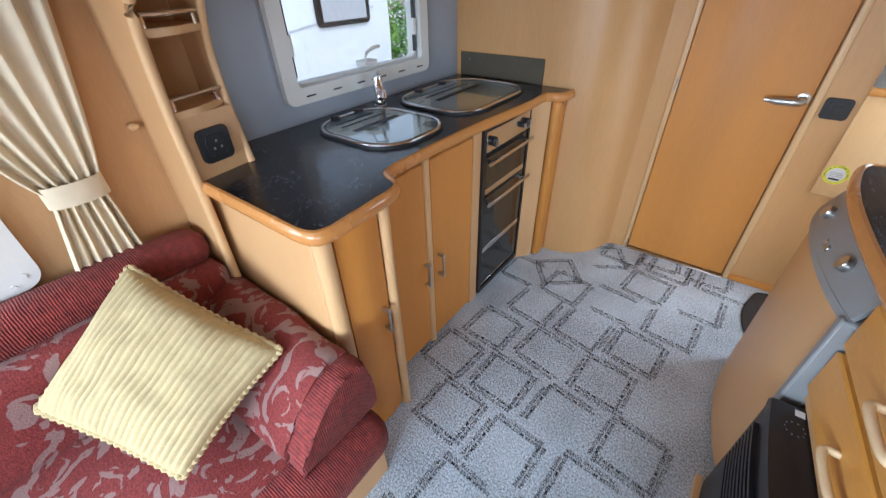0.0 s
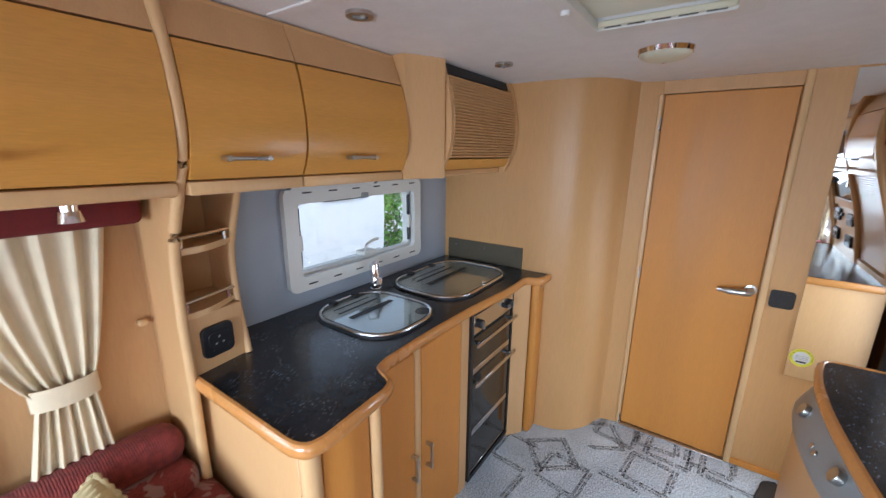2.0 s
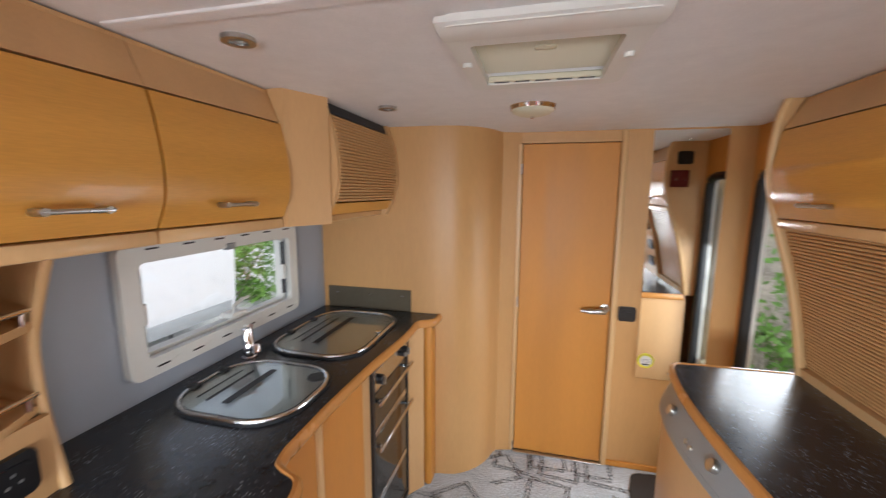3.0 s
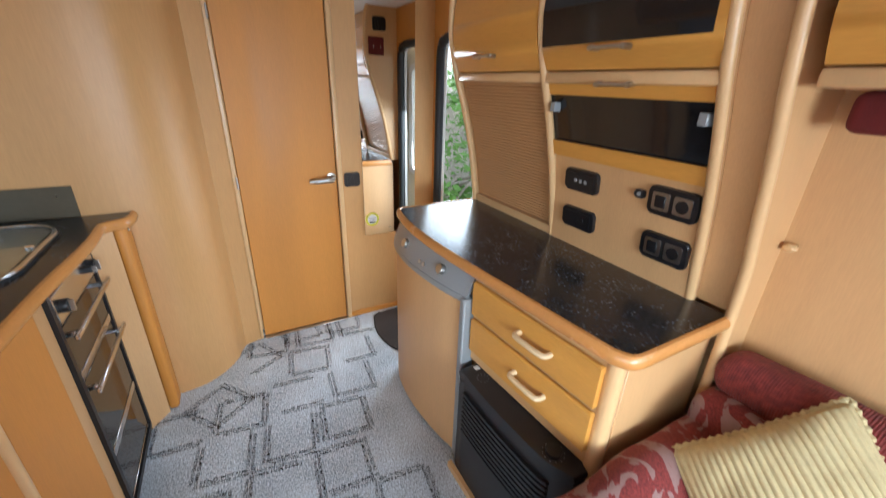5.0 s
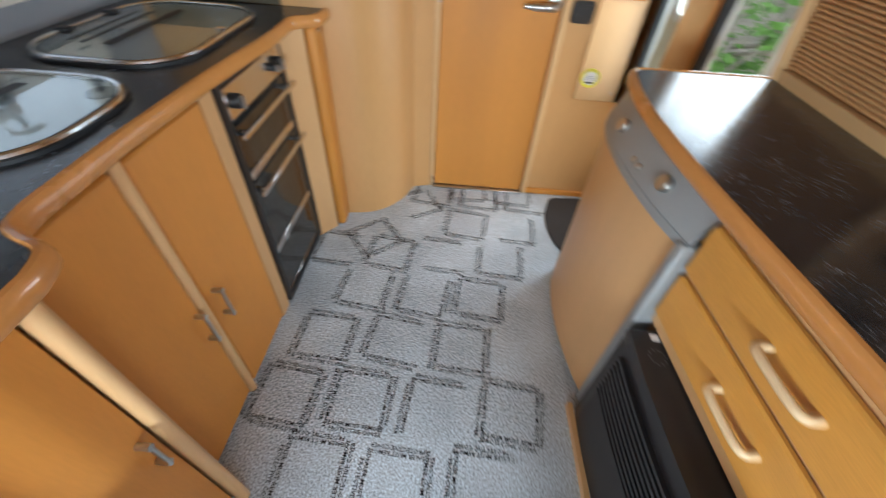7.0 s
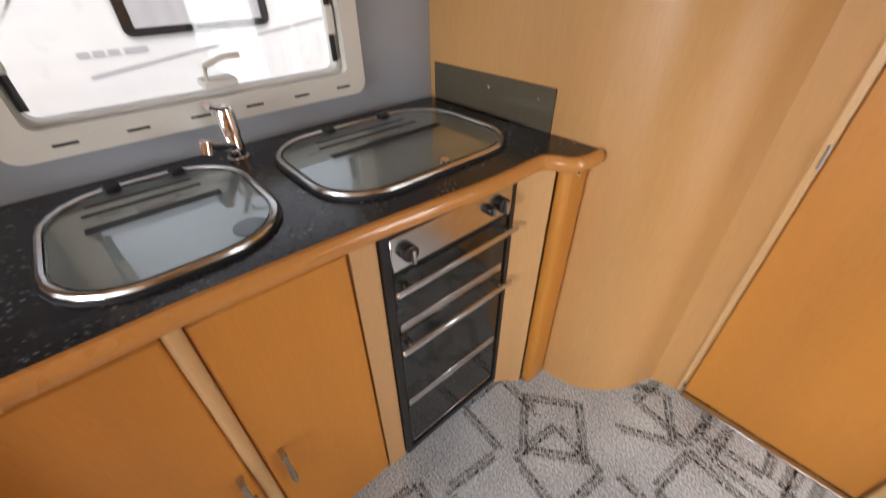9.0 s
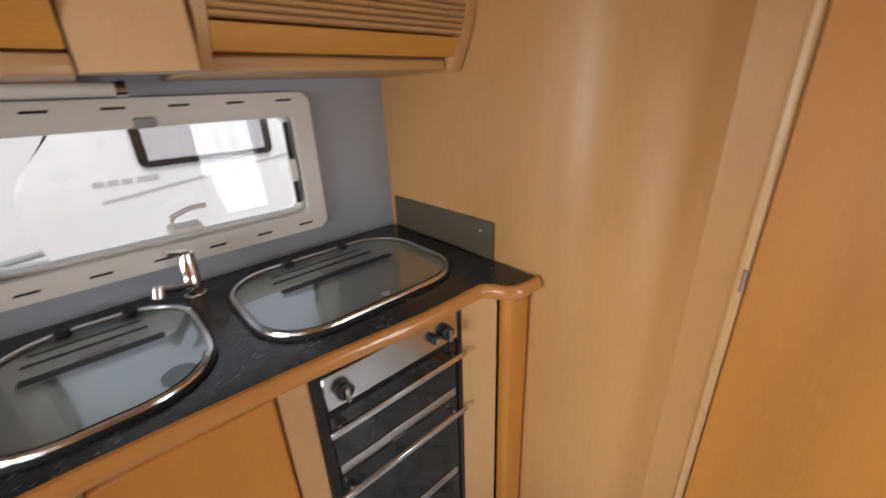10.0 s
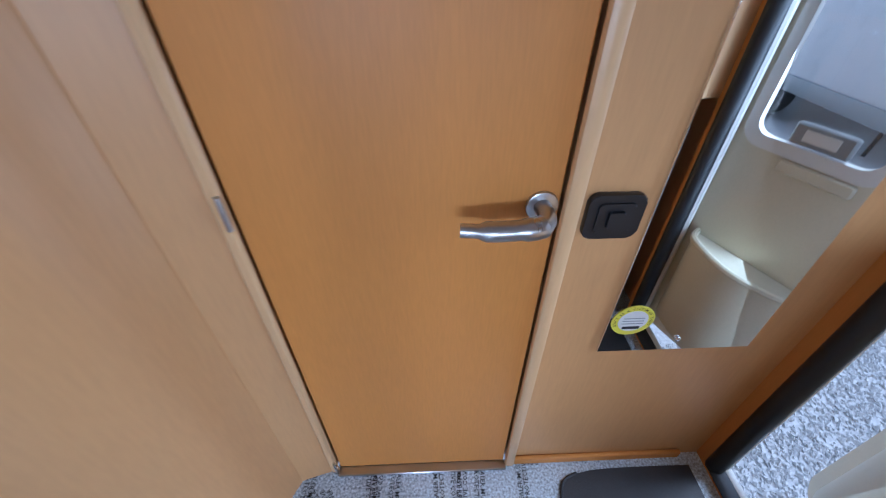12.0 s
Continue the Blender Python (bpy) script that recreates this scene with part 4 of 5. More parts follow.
h = thing("gas_heater", (1.78, 0.92, 0.0), "black enamelled gas heater with a slatted front", "heater")
front = [(1.752, 0.672), (1.716, 0.75), (1.7, 0.9), (1.694, 1.05), (1.696, 1.182)]
fs = spline(front, 5)
part("case", prism(fs + [(1.819, 1.182), (1.819, 0.672)], "z", 0.03, 0.5, 0.012), HEATER, h)
part("top", prism([(p - 0.004, q) for p, q in fs] + [(1.819, 1.186), (1.819, 0.668)], "z", 0.49, 0.53, 0.014), HEATER, h, "rounded black top cover")
inner = [(p, q) for p, q in fs if 0.72 < q < 1.15]
for k in range(9):
    z = 0.27 + k * 0.022
    part("slat", prism([(p - 0.012, q) for p, q in inner] + [(p + 0.004, q) for p, q in inner][::-1], "z", z, z + 0.011, 0.003), HEATER, h)
kb = part("knob", disc((1.75, 0.757, 0.53), "z", 0.024, 0.014, 24, bevel=0.003), BLACKPL, h, "round black control knob")
for k in range(12):
    a = 2 * math.pi * k / 12
    part("dial_mark", box(1.75 + 0.031 * math.cos(a) - 0.0015, 0.757 + 0.031 * math.sin(a) - 0.0015, 0.53, 1.75 + 0.031 * math.cos(a) + 0.0015, 0.757 + 0.031 * math.sin(a) + 0.0015, 0.5306, 0), GREYPL, h)
for k in range(10):
    a = 2 * math.pi * k / 10
    part("dial_mark", box(1.74 + 0.02 * math.cos(a) - 0.0015, 1.1 + 0.02 * math.sin(a) - 0.0015, 0.53, 1.74 + 0.02 * math.cos(a) + 0.0015, 1.1 + 0.02 * math.sin(a) + 0.0015, 0.5306, 0), GREYPL, h)
part("badge", box(1.74, 1.145, 0.53, 1.76, 1.165, 0.5307, 0), PAPER, h, "tiny white label")
part("badge", box(1.6965, 1.06, 0.2, 1.7, 1.1, 0.203, 0), GREYPL, h, "thin grey maker's line")

fr = thing("fridge", (1.9, 1.53, 0.0), "built-in fridge with a bowed beech door and grey trim", "fridge")
part("body", box(1.78, 1.212, 0.0, 2.2, 1.885, 0.899, 0.002), PALE, fr)
ff = spline([(1.75, 1.222), (1.718, 1.35), (1.697, 1.5), (1.692, 1.64), (1.708, 1.78), (1.74, 1.865)], 6)
dr = part("door", prism([(p - 0.012, q) for p, q in ff] + [(1.782, 1.865), (1.782, 1.222)], "z", 0.02, 0.765, 0.004), PALE, fr)
part("edge_trim", box(1.715, 1.211, 0.02, 1.77, 1.244, 0.79, 0.006), GREYPL, fr, "grey vertical door trim")
part("top_trim", sweep([(p - 0.008, q, 0.768) for p, q in ff], [(-0.012, 0), (-0.016, 0.012), (-0.012, 0.024), (0.02, 0.024), (0.02, 0)]), GREYPL, fr, "grey curved grip strip")
cp = part("control_panel", skin([[(p - 0.012 + 0.45 * (z - 0.792), q, z) for p, q in ff] for z in np.linspace(0.792, 0.893, 5)], 0.012), GREYPL, fr, "silver-grey control panel")
for y, r, x in ((1.37, 0.02, 1.714), (1.66, 0.02, 1.695)):
    part("knob", disc((x, y, 0.843), (-1, 0, 0.45), r, 0.02, 20, bevel=0.003), SATIN, cp, "round grey knob")
for y in (1.48, 1.515, 1.55):
    part("button", disc((1.692, y, 0.82), (-1, 0, 0.45), 0.009, 0.01, 14, bevel=0.002), SATIN, cp)
part("end_post", tube([(1.79, 1.878, 0.0), (1.79, 1.878, 0.899)], 0.016, 12), TRIM, fr)
bar_handle(fr, (1.775, 1.888, 0.42), (1.775, 1.888, 0.56), (-0.015, 0.022, 0), SATIN)

ep = thing("hook_board", (2.085, 1.9, 1.66), "dark red key hook board on the end panel", "hook board")
part("board", box(2.03, 1.9, 1.66, 2.14, 1.912, 1.77, 0.003), PELMET, ep)
for x in (2.06, 2.11):
    part("hook", tube([(x, 1.912, 1.725), (x, 1.925, 1.72), (x, 1.927, 1.7), (x, 1.935, 1.705)], 0.003, 6), CHROME, ep, "small metal hook")
rocker((2.11, 1.9, 1.85), "y", 1)

# ---- east ribs, lockers, tambour, sockets ----
RIBE = spline([(2.195, ZR), (2.15, 1.18), (2.1, 1.37), (2.045, 1.54), (2.012, 1.7), (2.022, 1.88), (2.045, 1.956)], 6)
RIBS = spline([(2.19, 0.0), (2.19, ZR), (2.15, 1.18), (2.1, 1.37), (2.045, 1.54), (2.012, 1.7), (2.022, 1.88), (2.045, 1.956)], 6)
rib("upright_panel", RIBE, 1.314, WALL_E, -1, "curved pale beech upright between shutter and sockets")
rib("upright_panel", RIBE, 1.89, WALL_E, -1, "curved pale beech end panel beside the entrance")
rib("upright_panel", RIBE, 0.745, WALL_E, -1, "curved pale beech upright beside the sockets")
rib("upright_panel", RIBS, 0.63, WALL_E, -1, "curved pale beech upright between sideboard and sofa")
fill = thing("infill_panel", (2.2, 0.67, ZR), "plain pale beech panel between two uprights", "panel")
part("sheet", prism([(p + 0.02, q) for p, q in RIBE] + [(WALL_E, 1.956), (WALL_E, ZR)], "y", 0.64, 0.735), PALE, fill)

te = thing("tambour_cupboard", (2.2, 1.59, ZR), "sideboard cupboard with a rolling beech tambour shutter", "cupboard")
SH = [(p + 0.012, q) for p, q in RIBE]
part("inner", prism([(p + 0.02, q) for p, q in SH if q < 1.52] + [(WALL_E, 1.52), (WALL_E, ZR)], "y", 1.324, 1.866), ORANGE, te)
part("bottom_rail", prism(profile_part(RIBE, ZR, 0.968, 3, -0.012) + [(2.21, 0.968), (2.22, ZR)], "y", 1.326, 1.864, 0.003), TRIM, te)
tambour(te, SH, 1.324, 1.866, 0.972, 1.5, -1, PALE)
DOORE = [(p, q) for p, q in profile_part([(2.038, 1.535), (2.008, 1.6), (1.998, 1.7), (2.008, 1.78), (2.018, 1.84)], 1.535, 1.84, 21)]
locker("overhead_locker", 1.324, 1.866, DOORE, WALL_E, -1, 1.6, "orange beech overhead locker with bowed lift-up door above the shutter")
lk = locker("overhead_locker", 0.75, 1.304, DOORE, WALL_E, -1, 1.02, "overhead locker with a smoked glass panel in its door")
part("glass_panel", prism(profile_part([(x, z) for x, z in DOORE], 1.6, 1.765, 8, -0.003) + profile_part(DOORE, 1.6, 1.765, 8, 0.004)[::-1], "y", 0.775, 1.296), DARKGLASS, lk, "smoked black glass panel")
lk = thing("flap_locker", (2.2, 1.02, 1.34), "drop-front locker with a smoked glass flap", "locker")
part("inner", prism([(p + 0.03, q) for p, q in RIBE if 1.26 < q < 1.53] + [(WALL_E, 1.53), (WALL_E, 1.27)], "y", 0.75, 1.304), BLACKPL, lk)
part("top_rail", prism(profile_part(RIBE, 1.463, 1.528, 4, -0.002) + profile_part(RIBE, 1.463, 1.528, 4, 0.03)[::-1], "y", 0.75, 1.304, 0.002), ORANGE_H, lk)
bar_handle(lk, (2.05, 0.96, 1.5), (2.05, 1.08, 1.5), (-0.026, 0, -0.004), SATIN)
part("glass_flap", prism(profile_part(RIBE, 1.314, 1.462, 4, 0.006) + profile_part(RIBE, 1.314, 1.462, 4, 0.014)[::-1], "y", 0.752, 1.302), DARKGLASS, lk, "smoked black glass flap")
part("bottom_rail", prism(profile_part(RIBE, 1.262, 1.313, 4, -0.006) + profile_part(RIBE, 1.262, 1.313, 4, 0.03)[::-1], "y", 0.75, 1.304, 0.003), ORANGE_H, lk)
for y in (0.765, 1.262):
    part("glass_clip", box(2.06, y, 1.41, 2.09, y + 0.022, 1.44, 0.002), GREYPL, lk)
pn = thing("socket_panel", (2.17, 1.02, ZR), "pale beech panel that carries the sockets", "panel")
part("sheet", prism([(2.178, ZR), (2.142, 1.261), (2.2, 1.261), (2.2, ZR)], "y", 0.75, 1.304), PALE, pn)


def socket(y0, y1, z0, z1, name, label, kind):
    """A rounded double surround that follows the panel's slope, with its two inserts."""
    yc, zc = (y0 + y1) / 2, (z0 + z1) / 2
    x = 2.178 - 0.043 * (zc - ZR) / (1.325 - ZR)
    t = thing(name, (x, yc, zc), label, "socket" if kind != "panel" else "control panel")
    m = Matrix.Translation((x, yc, zc)) @ Matrix.Rotation(radians(-6.2), 4, "Y")
    w, hh = (y1 - y0) / 2, (z1 - z0) / 2

    def add(nm, bm, mt, lab=""):
        bmesh.ops.transform(bm, matrix=m, verts=bm.verts)
        return part(nm, bm, mt, t, lab)

    add("surround", prism(rrect(-w, -hh, w, hh, 0.014), "x", -0.015, 0.001, 0.003), BLACKPL)
    if kind == "double":
        for c in (-w / 2 + 0.004, w / 2 - 0.004):
            add("plate", prism(rrect(c - 0.026, -0.026, c + 0.026, 0.026, 0.005), "x", -0.0175, -0.0145, 0.001), SATIN, "silver insert")
        add("switch", box(-0.021, w / 2 - 0.02, -0.018, -0.017, w / 2 + 0.012, 0.018, 0.002), BLACKPL, "black rocker switch")
        add("outlet", disc((-0.0172, -w / 2 + 0.004, 0), (-1, 0, 0), 0.018, 0.002, 20), BLACKPL, "round outlet")
    else:
        add("plate", prism(rrect(-w + 0.014, -hh + 0.013, w - 0.014, hh - 0.013, 0.004), "x", -0.0175, -0.0145, 0.001), BLACKPL)
        for k in range(3):
            add("key", box(-0.0195, -0.03 + 0.022 * k, -0.006, -0.017, -0.018 + 0.022 * k, 0.006, 0.001), GREYPL if kind == "panel" else BLACKPL)
    return t


socket(1.095, 1.238, 1.152, 1.228, "control_panel", "black control panel with small keys", "panel")
socket(1.095, 1.238, 1.013, 1.088, "power_socket", "black double socket with black inserts", "plain")
socket(0.764, 0.908, 1.155, 1.238, "power_socket", "black double socket with grey inserts", "double")
socket(0.764, 0.908, 1.016, 1.098, "power_socket", "black double socket with grey inserts", "double")
a = thing("aerial_socket", (2.148, 0.94, 1.2), "small black aerial socket", "socket")
part("surround", prism(rrect(0.925, 1.187, 0.957, 1.213, 0.008), "x", 2.136, 2.152, 0.003), BLACKPL, a)
part("button", disc((2.137, 0.94, 1.2), (-1, 0, 0), 0.006, 0.004, 12), GREYPL, a)
locker("overhead_locker", -0.06, 0.585, DOORE, WALL_E, -1, 0.26, L + " above the sofa")
locker("overhead_locker", -0.7, -0.062, DOORE, WALL_E, -1, -0.4, L + " above the sofa")

# ---- sofas ----


def puff(bm, amount, seed, scale=5.0):
    """Soft unevenness of an upholstered shape."""
    bm.normal_update()
    for v in bm.verts:
        v.co += v.normal * amount * (noise.noise(v.co * scale + Vector((seed, 0, 0))))


def soft(x0, y0, z0, x1, y1, z1, r, seed=0.0, amount=0.008):
    bm = box(x0, y0, z0, x1, y1, z1, r, seg=5)
    bmesh.ops.subdivide_edges(bm, edges=[e for e in bm.edges if e.calc_length() > 0.08], cuts=6, use_grid_fill=True)
    puff(bm, amount, seed)
    return bm


def mirror_x(bm, flip):
    if flip:
        for v in bm.verts:
            v.co.x = WALL_E - v.co.x
    return bm


def sofa(flip):
    """A fixed bench sofa: plinth, seat with a ribbed front roll, back with a ribbed top roll, damask arm bolster with a ribbed cap."""
    def f(b, ahead=True):
        if not flip and ahead:
            bmesh.ops.translate(b, verts=b.verts, vec=(0, 0.03, 0))
        if flip:
            for v in b.verts:
                v.co.y += 0.05
                v.co.z += 0.055 * max(0.0, v.co.z - 0.42) / 0.38
        return mirror_x(b, flip)

    cx = WALL_E - 0.4 if flip else 0.4
    t = thing("sofa", (cx, -0.4, 0.0), "fixed caravan sofa in red leaf damask and ribbed chenille", "sofa", "lounge sofas")
    part("plinth", f(box(0.02, -1.5, 0.0, 0.8, 0.57, 0.25, 0.004)), PALE, t, "pale beech seat box")
    for y0, y1 in ((-1.5, -0.62), (-0.61, 0.572)):
        part("seat_cushion", f(soft(0.1, y0, 0.25, 0.74, y1, 0.405, 0.03, y0)), DAMASK, t, "red leaf damask seat cushion")
        part("front_roll", f(soft(0.7, y0, 0.245, 0.875, y1, 0.4, 0.06, y0 + 3)), RED, t, "ribbed red front roll")
    for y0, y1 in ((-1.5, -0.62), (-0.61, 0.572)):
        part("back_cushion", f(soft(0.02, y0, 0.38, 0.22, y1, 0.7, 0.05, y0 + 5), False), DAMASK, t, "red leaf damask back cushion")
        part("top_roll", f(soft(0.02, y0, 0.675, 0.16, y1, 0.795, 0.055, y0 + 7), False), RED, t, "ribbed red top roll")
    prof = [(0.575, 0.4), (0.575, 0.58), (0.545, 0.62), (0.49, 0.625), (0.42, 0.585), (0.345, 0.5), (0.305, 0.44), (0.31, 0.4)]
    bm = prism([(y, z) for y, z in spline(prof, 4)], "x", 0.19, 0.74, 0.014)
    bmesh.ops.subdivide_edges(bm, edges=[e for e in bm.edges if e.calc_length() > 0.2], cuts=8, use_grid_fill=True)
    puff(bm, 0.012, 2.0, 6)
    part("arm_bolster", f(bm), DAMASK, t, "red leaf damask arm bolster")
    bm = prism([(y * 0.97 + 0.016, z * 0.97 + 0.012) for y, z in spline(prof, 4)], "x", 0.735, 0.81, 0.022)
    puff(bm, 0.008, 4.0, 8)
    part("arm_cap", f(bm), RED, t, "ribbed red end cap")
    return t


sofa(False)
sofa(True)


def cushion(a, b, c, d, label):
    """A square scatter cushion of wide-wale corduroy with a frilled piped edge; a to d are its corners in order."""
    A, B, C, D = Vector(a), Vector(b), Vector(c), Vector(d)
    mid = (A + B + C + D) / 4
    nrm = (B - A).cross(D - A).normalized()
    if nrm.z < 0:
        nrm = -nrm
    t = thing("cushion", tuple(mid), label, "cushion", "corduroy cushions")
    n, ribs = 132, 25
    m = 24

    def at(u, v, side):
        p = (A * (1 - u) + B * u) * (1 - v) + (D * (1 - u) + C * u) * v
        pin = 0.13 * (4 * u * (1 - u) * abs(2 * v - 1) ** 2 + 4 * v * (1 - v) * abs(2 * u - 1) ** 2) * 0.5
        p = p.lerp(mid, pin - 0.085 + 0.02 * (abs(2 * u - 1) * abs(2 * v - 1)) ** 7)
        puffy = (max(0.0, 1 - abs(2 * u - 1) ** 3.2) * max(0.0, 1 - abs(2 * v - 1) ** 3.2)) ** 0.5
        wale = 0.0048 * abs(math.sin(math.pi * ribs * u))
        crease = 0.012 * noise.noise(Vector((u * 4, v * 5, 2.0)))
        return p + nrm * side * (0.066 * puffy + wale * min(1, puffy * 3 + 0.2) + crease * puffy)

    for name, side in (("front", 1), ("back", -1)):
        part(name, skin([[at(i / n, k / m, side) for i in range(n + 1)] for k in range(m + 1)]), CORD, t)
    bm = bmesh.new()
    loop = [at(u, 0, 0) for u in np.linspace(0, 1, 42, False)] + [at(1, v, 0) for v in np.linspace(0, 1, 42, False)] + [at(1 - u, 1, 0) for u in np.linspace(0, 1, 42, False)] + [at(0, 1 - v, 0) for v in np.linspace(0, 1, 42, False)]
    tube(loop, [0.0095 if k % 2 else 0.005 for k in range(len(loop))], 8, bm, closed=True)
    part("piping", bm, CORD, t, "frilled cream edge")


cushion((0.175, 0.345, 0.785), (0.59, 0.47, 0.625), (0.585, 0.17, 0.475), (0.265, 0.045, 0.605), "cream wide-wale corduroy cushion leaning on the sofa back")
cushion((1.94, 0.553, 0.645), (2.17, 0.368, 0.865), (2.1, 0.115, 0.665), (1.82, 0.28, 0.5), "cream wide-wale corduroy cushion leaning on the sofa arm")

# ---- entrance mat ----
mt = thing("entrance_mat", (1.98, 2.22, 0.0), "dark ribbed step mat with a rounded edge by the entrance", "mat")
oval = spline([(2.19, 1.93), (1.9, 1.93), (1.78, 2.02), (1.735, 2.2), (1.76, 2.36), (1.83, 2.45), (2.19, 2.46)], 6)
part("sheet", prism(oval, "z", 0.001, 0.008, 0.002), MAT, mt)
part("binding", tube([(p, q, 0.006) for p, q in oval[6:-6]], 0.005, 8), RUBBER, mt, "dark edge binding")

# ---- entrance door, standing open outside ----
ed = thing("entrance_door", (2.31, 1.905, 0.0), "cream moulded entrance door standing open, with window and bin", "door")
DM = Matrix.Translation((2.31, 1.905, 0.0)) @ Matrix.Rotation(radians(68), 4, "Z")


def on_door(nm, bm, mt, lab="", parent=None):
    bmesh.ops.transform(bm, matrix=DM, verts=bm.verts)
    return part(nm, bm, mt, parent or ed, lab)


bm = ring(rrect(0.06, 0.85, 0.38, 1.6, 0.05), rrect(0.0, 0.02, 0.52, 1.73, 0.06), "y", -0.03, 0.01)
panel = on_door("panel", bm, CREAMPL)
on_door("window_rim", ring(rrect(0.075, 0.865, 0.365, 1.585, 0.04), rrect(0.045, 0.83, 0.395, 1.615, 0.055), "y", 0.0, 0.02), WHITEPL, "white window surround")
g = on_door("pane", box(0.061, -0.012, 0.852, 0.379, -0.007, 1.598, 0), GLASS)
g.visible_shadow = False
catch = on_door("window_catch", box(0.16, 0.0, 0.868, 0.3, 0.018, 0.925, 0.006), GREYPL, "grey window catch")
on_door("catch_plate", box(0.19, 0.0175, 0.882, 0.27, 0.0205, 0.912, 0.002), WHITEPL, "pale plate", catch)
on_door("handle_recess", box(0.17, 0.01, 0.79, 0.35, 0.022, 0.825, 0.005), CREAMPL)
pocket = spline([(0.06, 0.012), (0.1, 0.075), (0.26, 0.12), (0.42, 0.075), (0.46, 0.012)], 6)
on_door("bin", prism(pocket, "z", 0.14, 0.5, 0.004), CREAMPL, "moulded door bin")
on_door("bin_rim", tube([(p, q, 0.505) for p, q in pocket], 0.011, 8), CREAMPL, "rounded bin rim")

# ---- outside ----
structure("ground", box(-250, -250, -0.6, 250, 250, -0.5, 0), GRAVEL, "grey loose gravel yard", "ground")
rnd = random.Random(4)
vs, fsx = [], []
for k in range(26000):
    x, y = 2.4 + rnd.random() * 2.0, 1.7 + rnd.random() * 2.3
    r = 0.006 + 0.009 * rnd.random() ** 2
    c = Vector((x, y, -0.5 + r * 0.3))
    b = len(vs)
    for q in ((1, 0, 0), (-0.5, 0.87, 0), (-0.5, -0.87, 0), (0, 0, 0.8)):
        vs.append(c + r * Vector(q) + Vector((rnd.uniform(-1, 1), rnd.uniform(-1, 1), rnd.uniform(-0.5, 0.5))) * r * 0.5)
    fsx += [(b, b + 1, b + 3), (b + 1, b + 2, b + 3), (b + 2, b, b + 3)]
me = bpy.data.meshes.new("gravel_stones")
me.from_pydata(vs, [], fsx)
me.materials.append(GRAVEL)
tagged(new("gravel_stones", me), "loose grey and brown gravel stones", "gravel", kind="stuff")


def van(name, x, y0, y1, facing, label):
    """A parked touring caravan: body with rounded ends, windows with drawn curtains, stripe, wheel in its arch."""
    t = thing(name, (x - facing * 1.1, (y0 + y1) / 2, -0.5), label, "caravan")
    xa, xb = sorted((x, x - facing * 2.2))
    body = spline([(y0 + 0.12, -0.1), (y0 + 0.04, 0.25), (y0, 0.8), (y0 + 0.38, 1.3), (y0 + 0.62, 1.8), (y0 + 0.9, 2.05)], 5) + spline([(y1 - 0.5, 2.05), (y1 - 0.1, 1.8), (y1, 0.9), (y1 - 0.05, -0.1)], 5)
    part("body", prism(body, "x", xa, xb, 0.05), VANWHITE, t, "white painted body")
    s = facing
    for a, b in ((y0 + 0.84, y0 + 2.02), (y1 - 1.3, y1 - 0.4)):
        wn = part("window", prism(rrect(a, 0.9, b, 1.5, 0.06), "x", x, x + s * 0.03, 0.008), DARKGLASS, t, "dark acrylic window")
        rows = [[(x + s * (0.045 + 0.008 * math.sin(k * 1.1)), a + 0.08 + (b - a - 0.16) * k / 40, z) for k in range(41)] for z in (0.96, 1.45)]
        part("curtain", skin(rows, 0.002), VANGREY, wn, "grey-brown curtain in the window")
    part("stripe", skin([[(x + s * 0.004, y, 0.57 + 0.126 * (y - y0) + w) for y in np.linspace(y0 + 0.5, y1 - 0.3, 12)] for w in (0.0, 0.025)], 0.002), VANGREY, t, "thin grey stripe")
    for a, b in ((0.48, 0.56), (0.58, 0.66), (0.68, 0.76), (0.79, 0.96)):
        part("decal", prism(rrect(y0 + a, 0.78, y0 + b, 0.83, 0.01), "x", x, x + s * 0.004), VANGREY, t, "grey maker's mark")
    nose = spline([(y0 + 0.1, 0.93), (y0 + 0.36, 1.27), (y0 + 0.58, 1.7)], 5)
    part("window", prism([(p - 0.03, q) for p, q in nose] + [(p + 0.06, q) for p, q in nose][::-1], "x", xa + 0.18, xb - 0.18, 0.01), DARKGLASS, t, "wide dark front window")
    bm = tube([(x - s * 0.75, y0 + 0.3, 0.0), (x - s * 1.1, y0 - 0.75, -0.02)], 0.035, 8)
    tube([(x - s * 1.45, y0 + 0.3, 0.0), (x - s * 1.1, y0 - 0.75, -0.02)], 0.035, 8, bm)
    part("tow_frame", bm, GREYPL, t, "grey steel tow frame")
    part("jockey_wheel", disc((x - s * 1.02, y0 - 0.55, -0.41), (s, 0, 0), 0.09, 0.05, 20, bevel=0.01), TYRE, t)
    part("skirt", box(min(x, x + s * 0.03), y0 + 0.15, -0.15, max(x, x + s * 0.03), y1 - 0.15, 0.02, 0.01), GREYPL, t, "grey lower skirt")
    yw = (y0 + y1) / 2
    wh = part("wheel", disc((x - s * 0.16, yw, -0.2), (s, 0, 0), 0.3, 0.19, 32, bevel=0.03), TYRE, t)
    part("rim", disc((x + s * 0.01, yw, -0.2), (s, 0, 0), 0.2, 0.035, 28, bevel=0.01), GREYPL, wh, "silver wheel rim")
    for k in range(5):
        a = 2 * math.pi * k / 5
        part("spoke", tube([(x + s * 0.05, yw + 0.03 * math.cos(a), -0.2 + 0.03 * math.sin(a)), (x + s * 0.05, yw + 0.18 * math.cos(a), -0.2 + 0.18 * math.sin(a))], 0.022, 6), SATIN, wh)
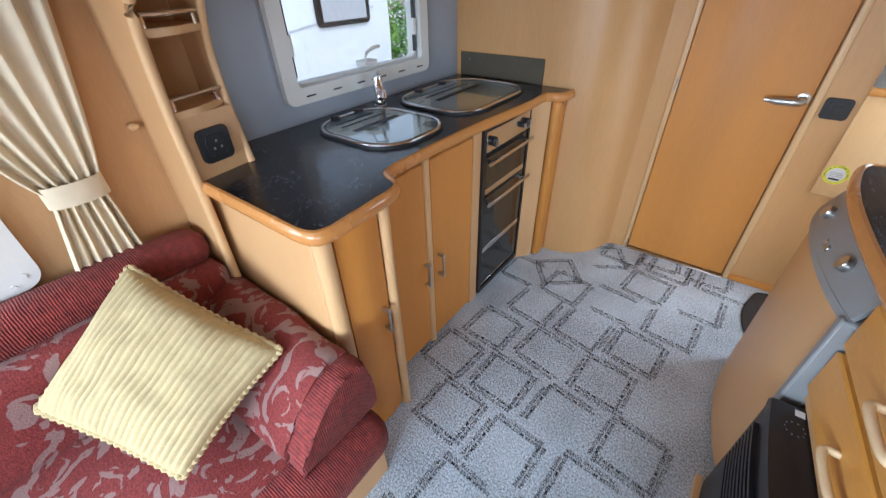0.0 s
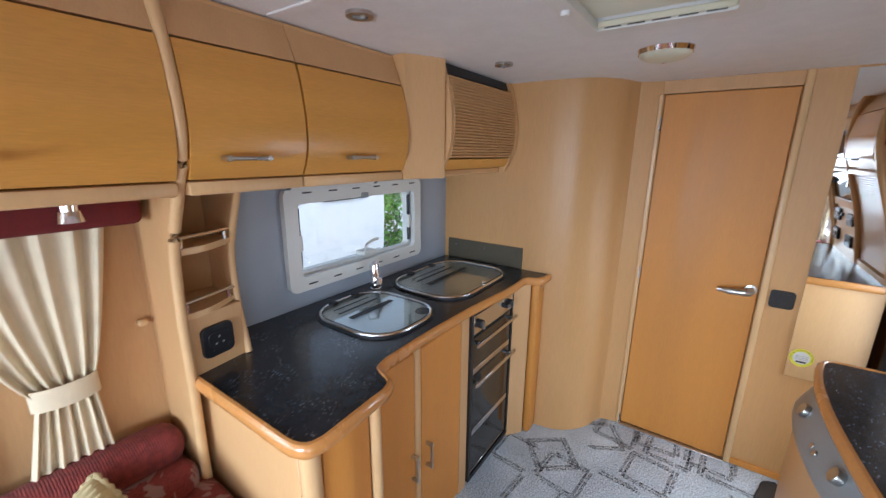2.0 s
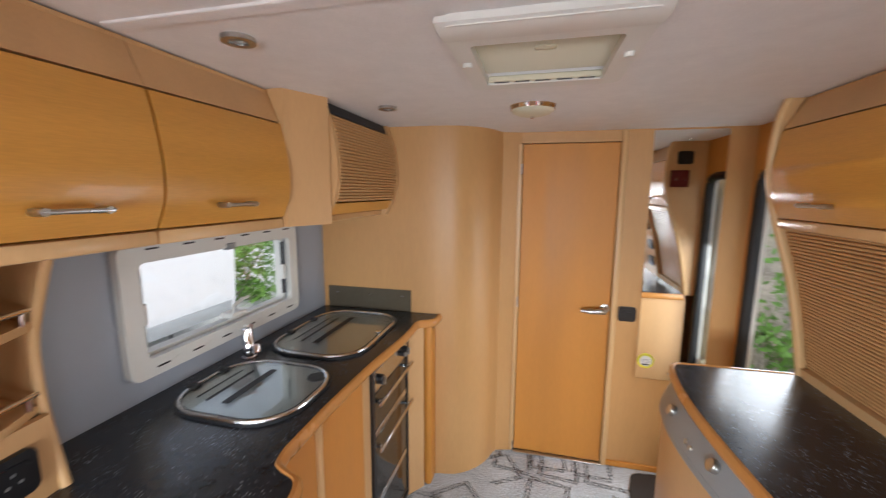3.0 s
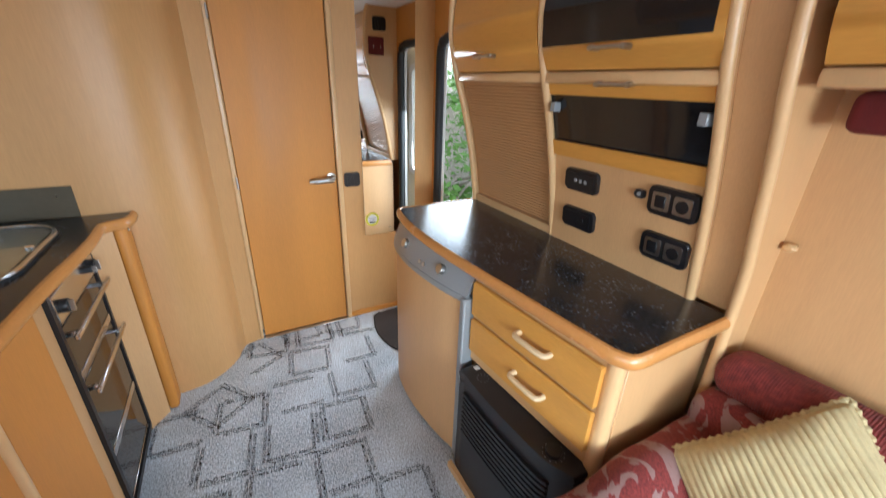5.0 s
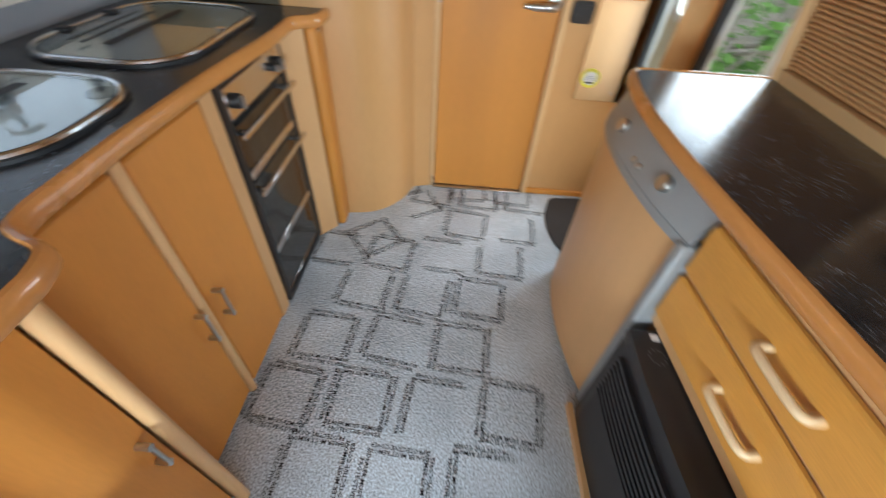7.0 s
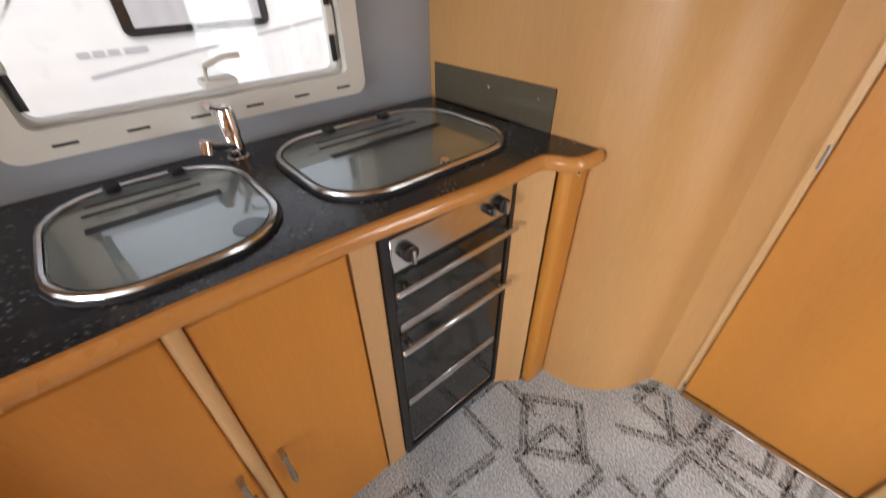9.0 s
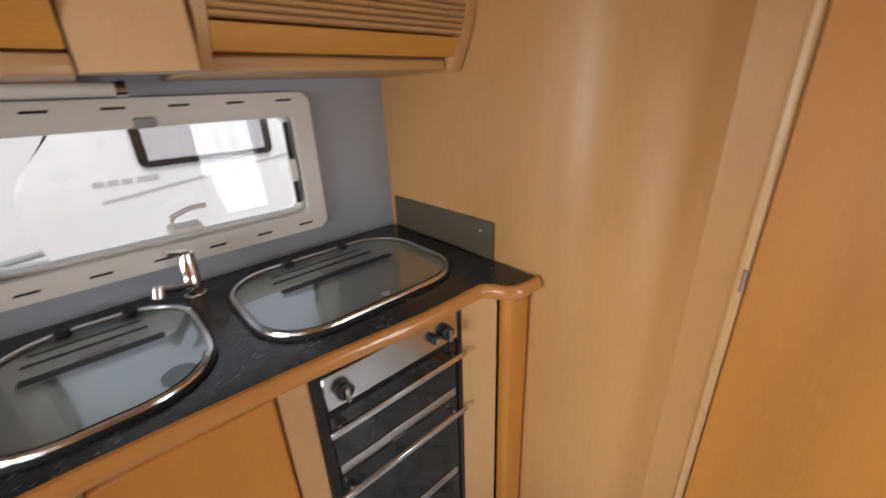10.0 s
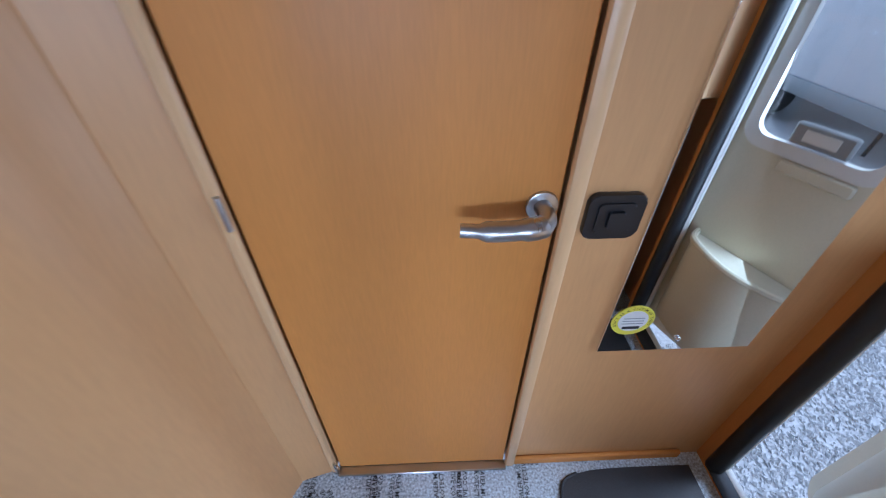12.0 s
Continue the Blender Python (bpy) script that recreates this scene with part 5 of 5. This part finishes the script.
    part("front_marker", disc((x, y0 + 0.4, 0.1), (s, 0, 0), 0.03, 0.012, 12), LIP, t, "orange side marker")
    for y in (y0 + 0.9, y1 - 0.9):
        part("steady_leg", tube([(x - s * 0.3, y, -0.1), (x - s * 0.25, y, -0.5)], 0.02, 6), BLACKPL, t)
    return t


van("caravan", -3.2, 0.8, 5.0, 1, "white touring caravan parked outside the kitchen window")
van("caravan", 5.6, -4.0, 0.4, -1, "white touring caravan parked across the yard")


def shrub(name, cx, cy, cz, sx, sy, sz, count, label, seed):
    """A bush of many small leaves on thin stems."""
    r = random.Random(seed)
    t = thing(name, (cx, cy, -0.5), label, "shrub")
    bm = bmesh.new()
    for k in range(9):
        tube(spline([(cx + r.uniform(-0.2, 0.2) * sx, cy + r.uniform(-0.2, 0.2) * sy, -0.5), (cx + r.uniform(-0.5, 0.5) * sx, cy + r.uniform(-0.5, 0.5) * sy, cz), (cx + r.uniform(-0.8, 0.8) * sx, cy + r.uniform(-0.8, 0.8) * sy, cz + sz * 0.6)], 3), 0.02, 5, bm)
    part("stems", bm, EARTH, t)
    v, f = [], []
    clumps = [Vector((r.uniform(-1, 1), r.uniform(-1, 1), r.uniform(-1, 1))) for _ in range(26)]
    for k in range(count):
        c = r.choice(clumps) + Vector((r.gauss(0, 0.16), r.gauss(0, 0.16), r.gauss(0, 0.16)))
        p = Vector((cx + c.x * sx, cy + c.y * sy, cz + c.z * sz))
        d = Vector((r.uniform(-1, 1), r.uniform(-1, 1), r.uniform(-1, 0.4))).normalized()
        e = d.orthogonal().normalized()
        s = r.uniform(0.03, 0.08)
        b = len(v)
        v += [p, p + d * s + e * s * 0.45, p + d * 2 * s, p + d * s - e * s * 0.45]
        f.append((b, b + 1, b + 2, b + 3))
    me = bpy.data.meshes.new("leaves")
    me.from_pydata([q - ORG[t] for q in v], [], f)
    me.materials.append(LEAF)
    ob = new("leaves", me)
    ob.parent = t
    ob["kind"] = "stuff"


shrub("shrub", -4.4, 6.6, 0.6, 1.4, 0.8, 1.1, 3500, "dense green shrub behind the parked caravan", 1)
shrub("shrub", -2.0, 7.2, 0.7, 1.2, 0.9, 1.2, 3500, "dense green shrub at the yard edge", 2)
shrub("shrub", 4.6, 5.2, 0.9, 0.9, 0.9, 0.9, 3000, "light green shrub on the bank", 3)
shrub("shrub", 3.6, 4.8, 0.1, 0.5, 0.6, 0.4, 1200, "low green plants at the bank's foot", 5)
bk = thing("earth_bank", (6.0, 6.5, -0.5), "dry earth bank with pale stones and roots", "bank", kind="")
rows = []
for i in range(40):
    row = []
    for k in range(30):
        x, y = 2.8 + i * 0.16, 4.4 + k * 0.14
        hgt = -0.52 + 1.9 * min(1, max(0, (y - 4.5) / 1.6)) ** 1.2 + 0.16 * noise.noise(Vector((x * 3, y * 3, 0)))
        row.append((x, y, hgt))
    rows.append(row)
part("soil", skin(rows), EARTH, bk)

# ---- printed film on the floor ----
items = []


rnd = random.Random(9)


def ringed(cx, cy, ang, side=0.205):
    """A square of printed words, now and then with a side missing."""
    for k in range(4):
        if rnd.random() < 0.13:
            continue
        for j, line in enumerate(("DEALER MUST REMOVE", "PROTECTIVE COVER")):
            items.append((line, 0.0195, Matrix.Translation((cx, cy, 0.0015)) @ Matrix.Rotation(radians(ang + 90 * k), 4, "Z") @ Matrix.Translation((0.012 + rnd.uniform(-0.012, 0.012), -side / 2 + 0.009 - 0.0185 * j, 0))))


for r in range(13):
    for c in range(5):
        x, y = 0.68 + 0.262 * c + 0.085 * (r % 3) + rnd.uniform(-0.012, 0.012), -0.33 + 0.248 * r + rnd.uniform(-0.012, 0.012)
        if not (0.66 < x < 1.7 and y < 2.42):
            continue
        if (x > 1.56 and y < 1.95) or (x < 0.78 and y < 0.9) or (y > 1.98 and x < 1.1):
            continue
        ringed(x, y, rnd.uniform(-3, 3) - 6)
ringed(0.84, 2.0, 38)
ringed(1.02, 2.3, 30)
ringed(1.3, 2.47, 2)
ringed(1.56, 2.46, -3)
ORG[floor] = Vector((0, 0, 0))
lettering("printed_words", items, INK, floor, "repeated black warning words on the film")
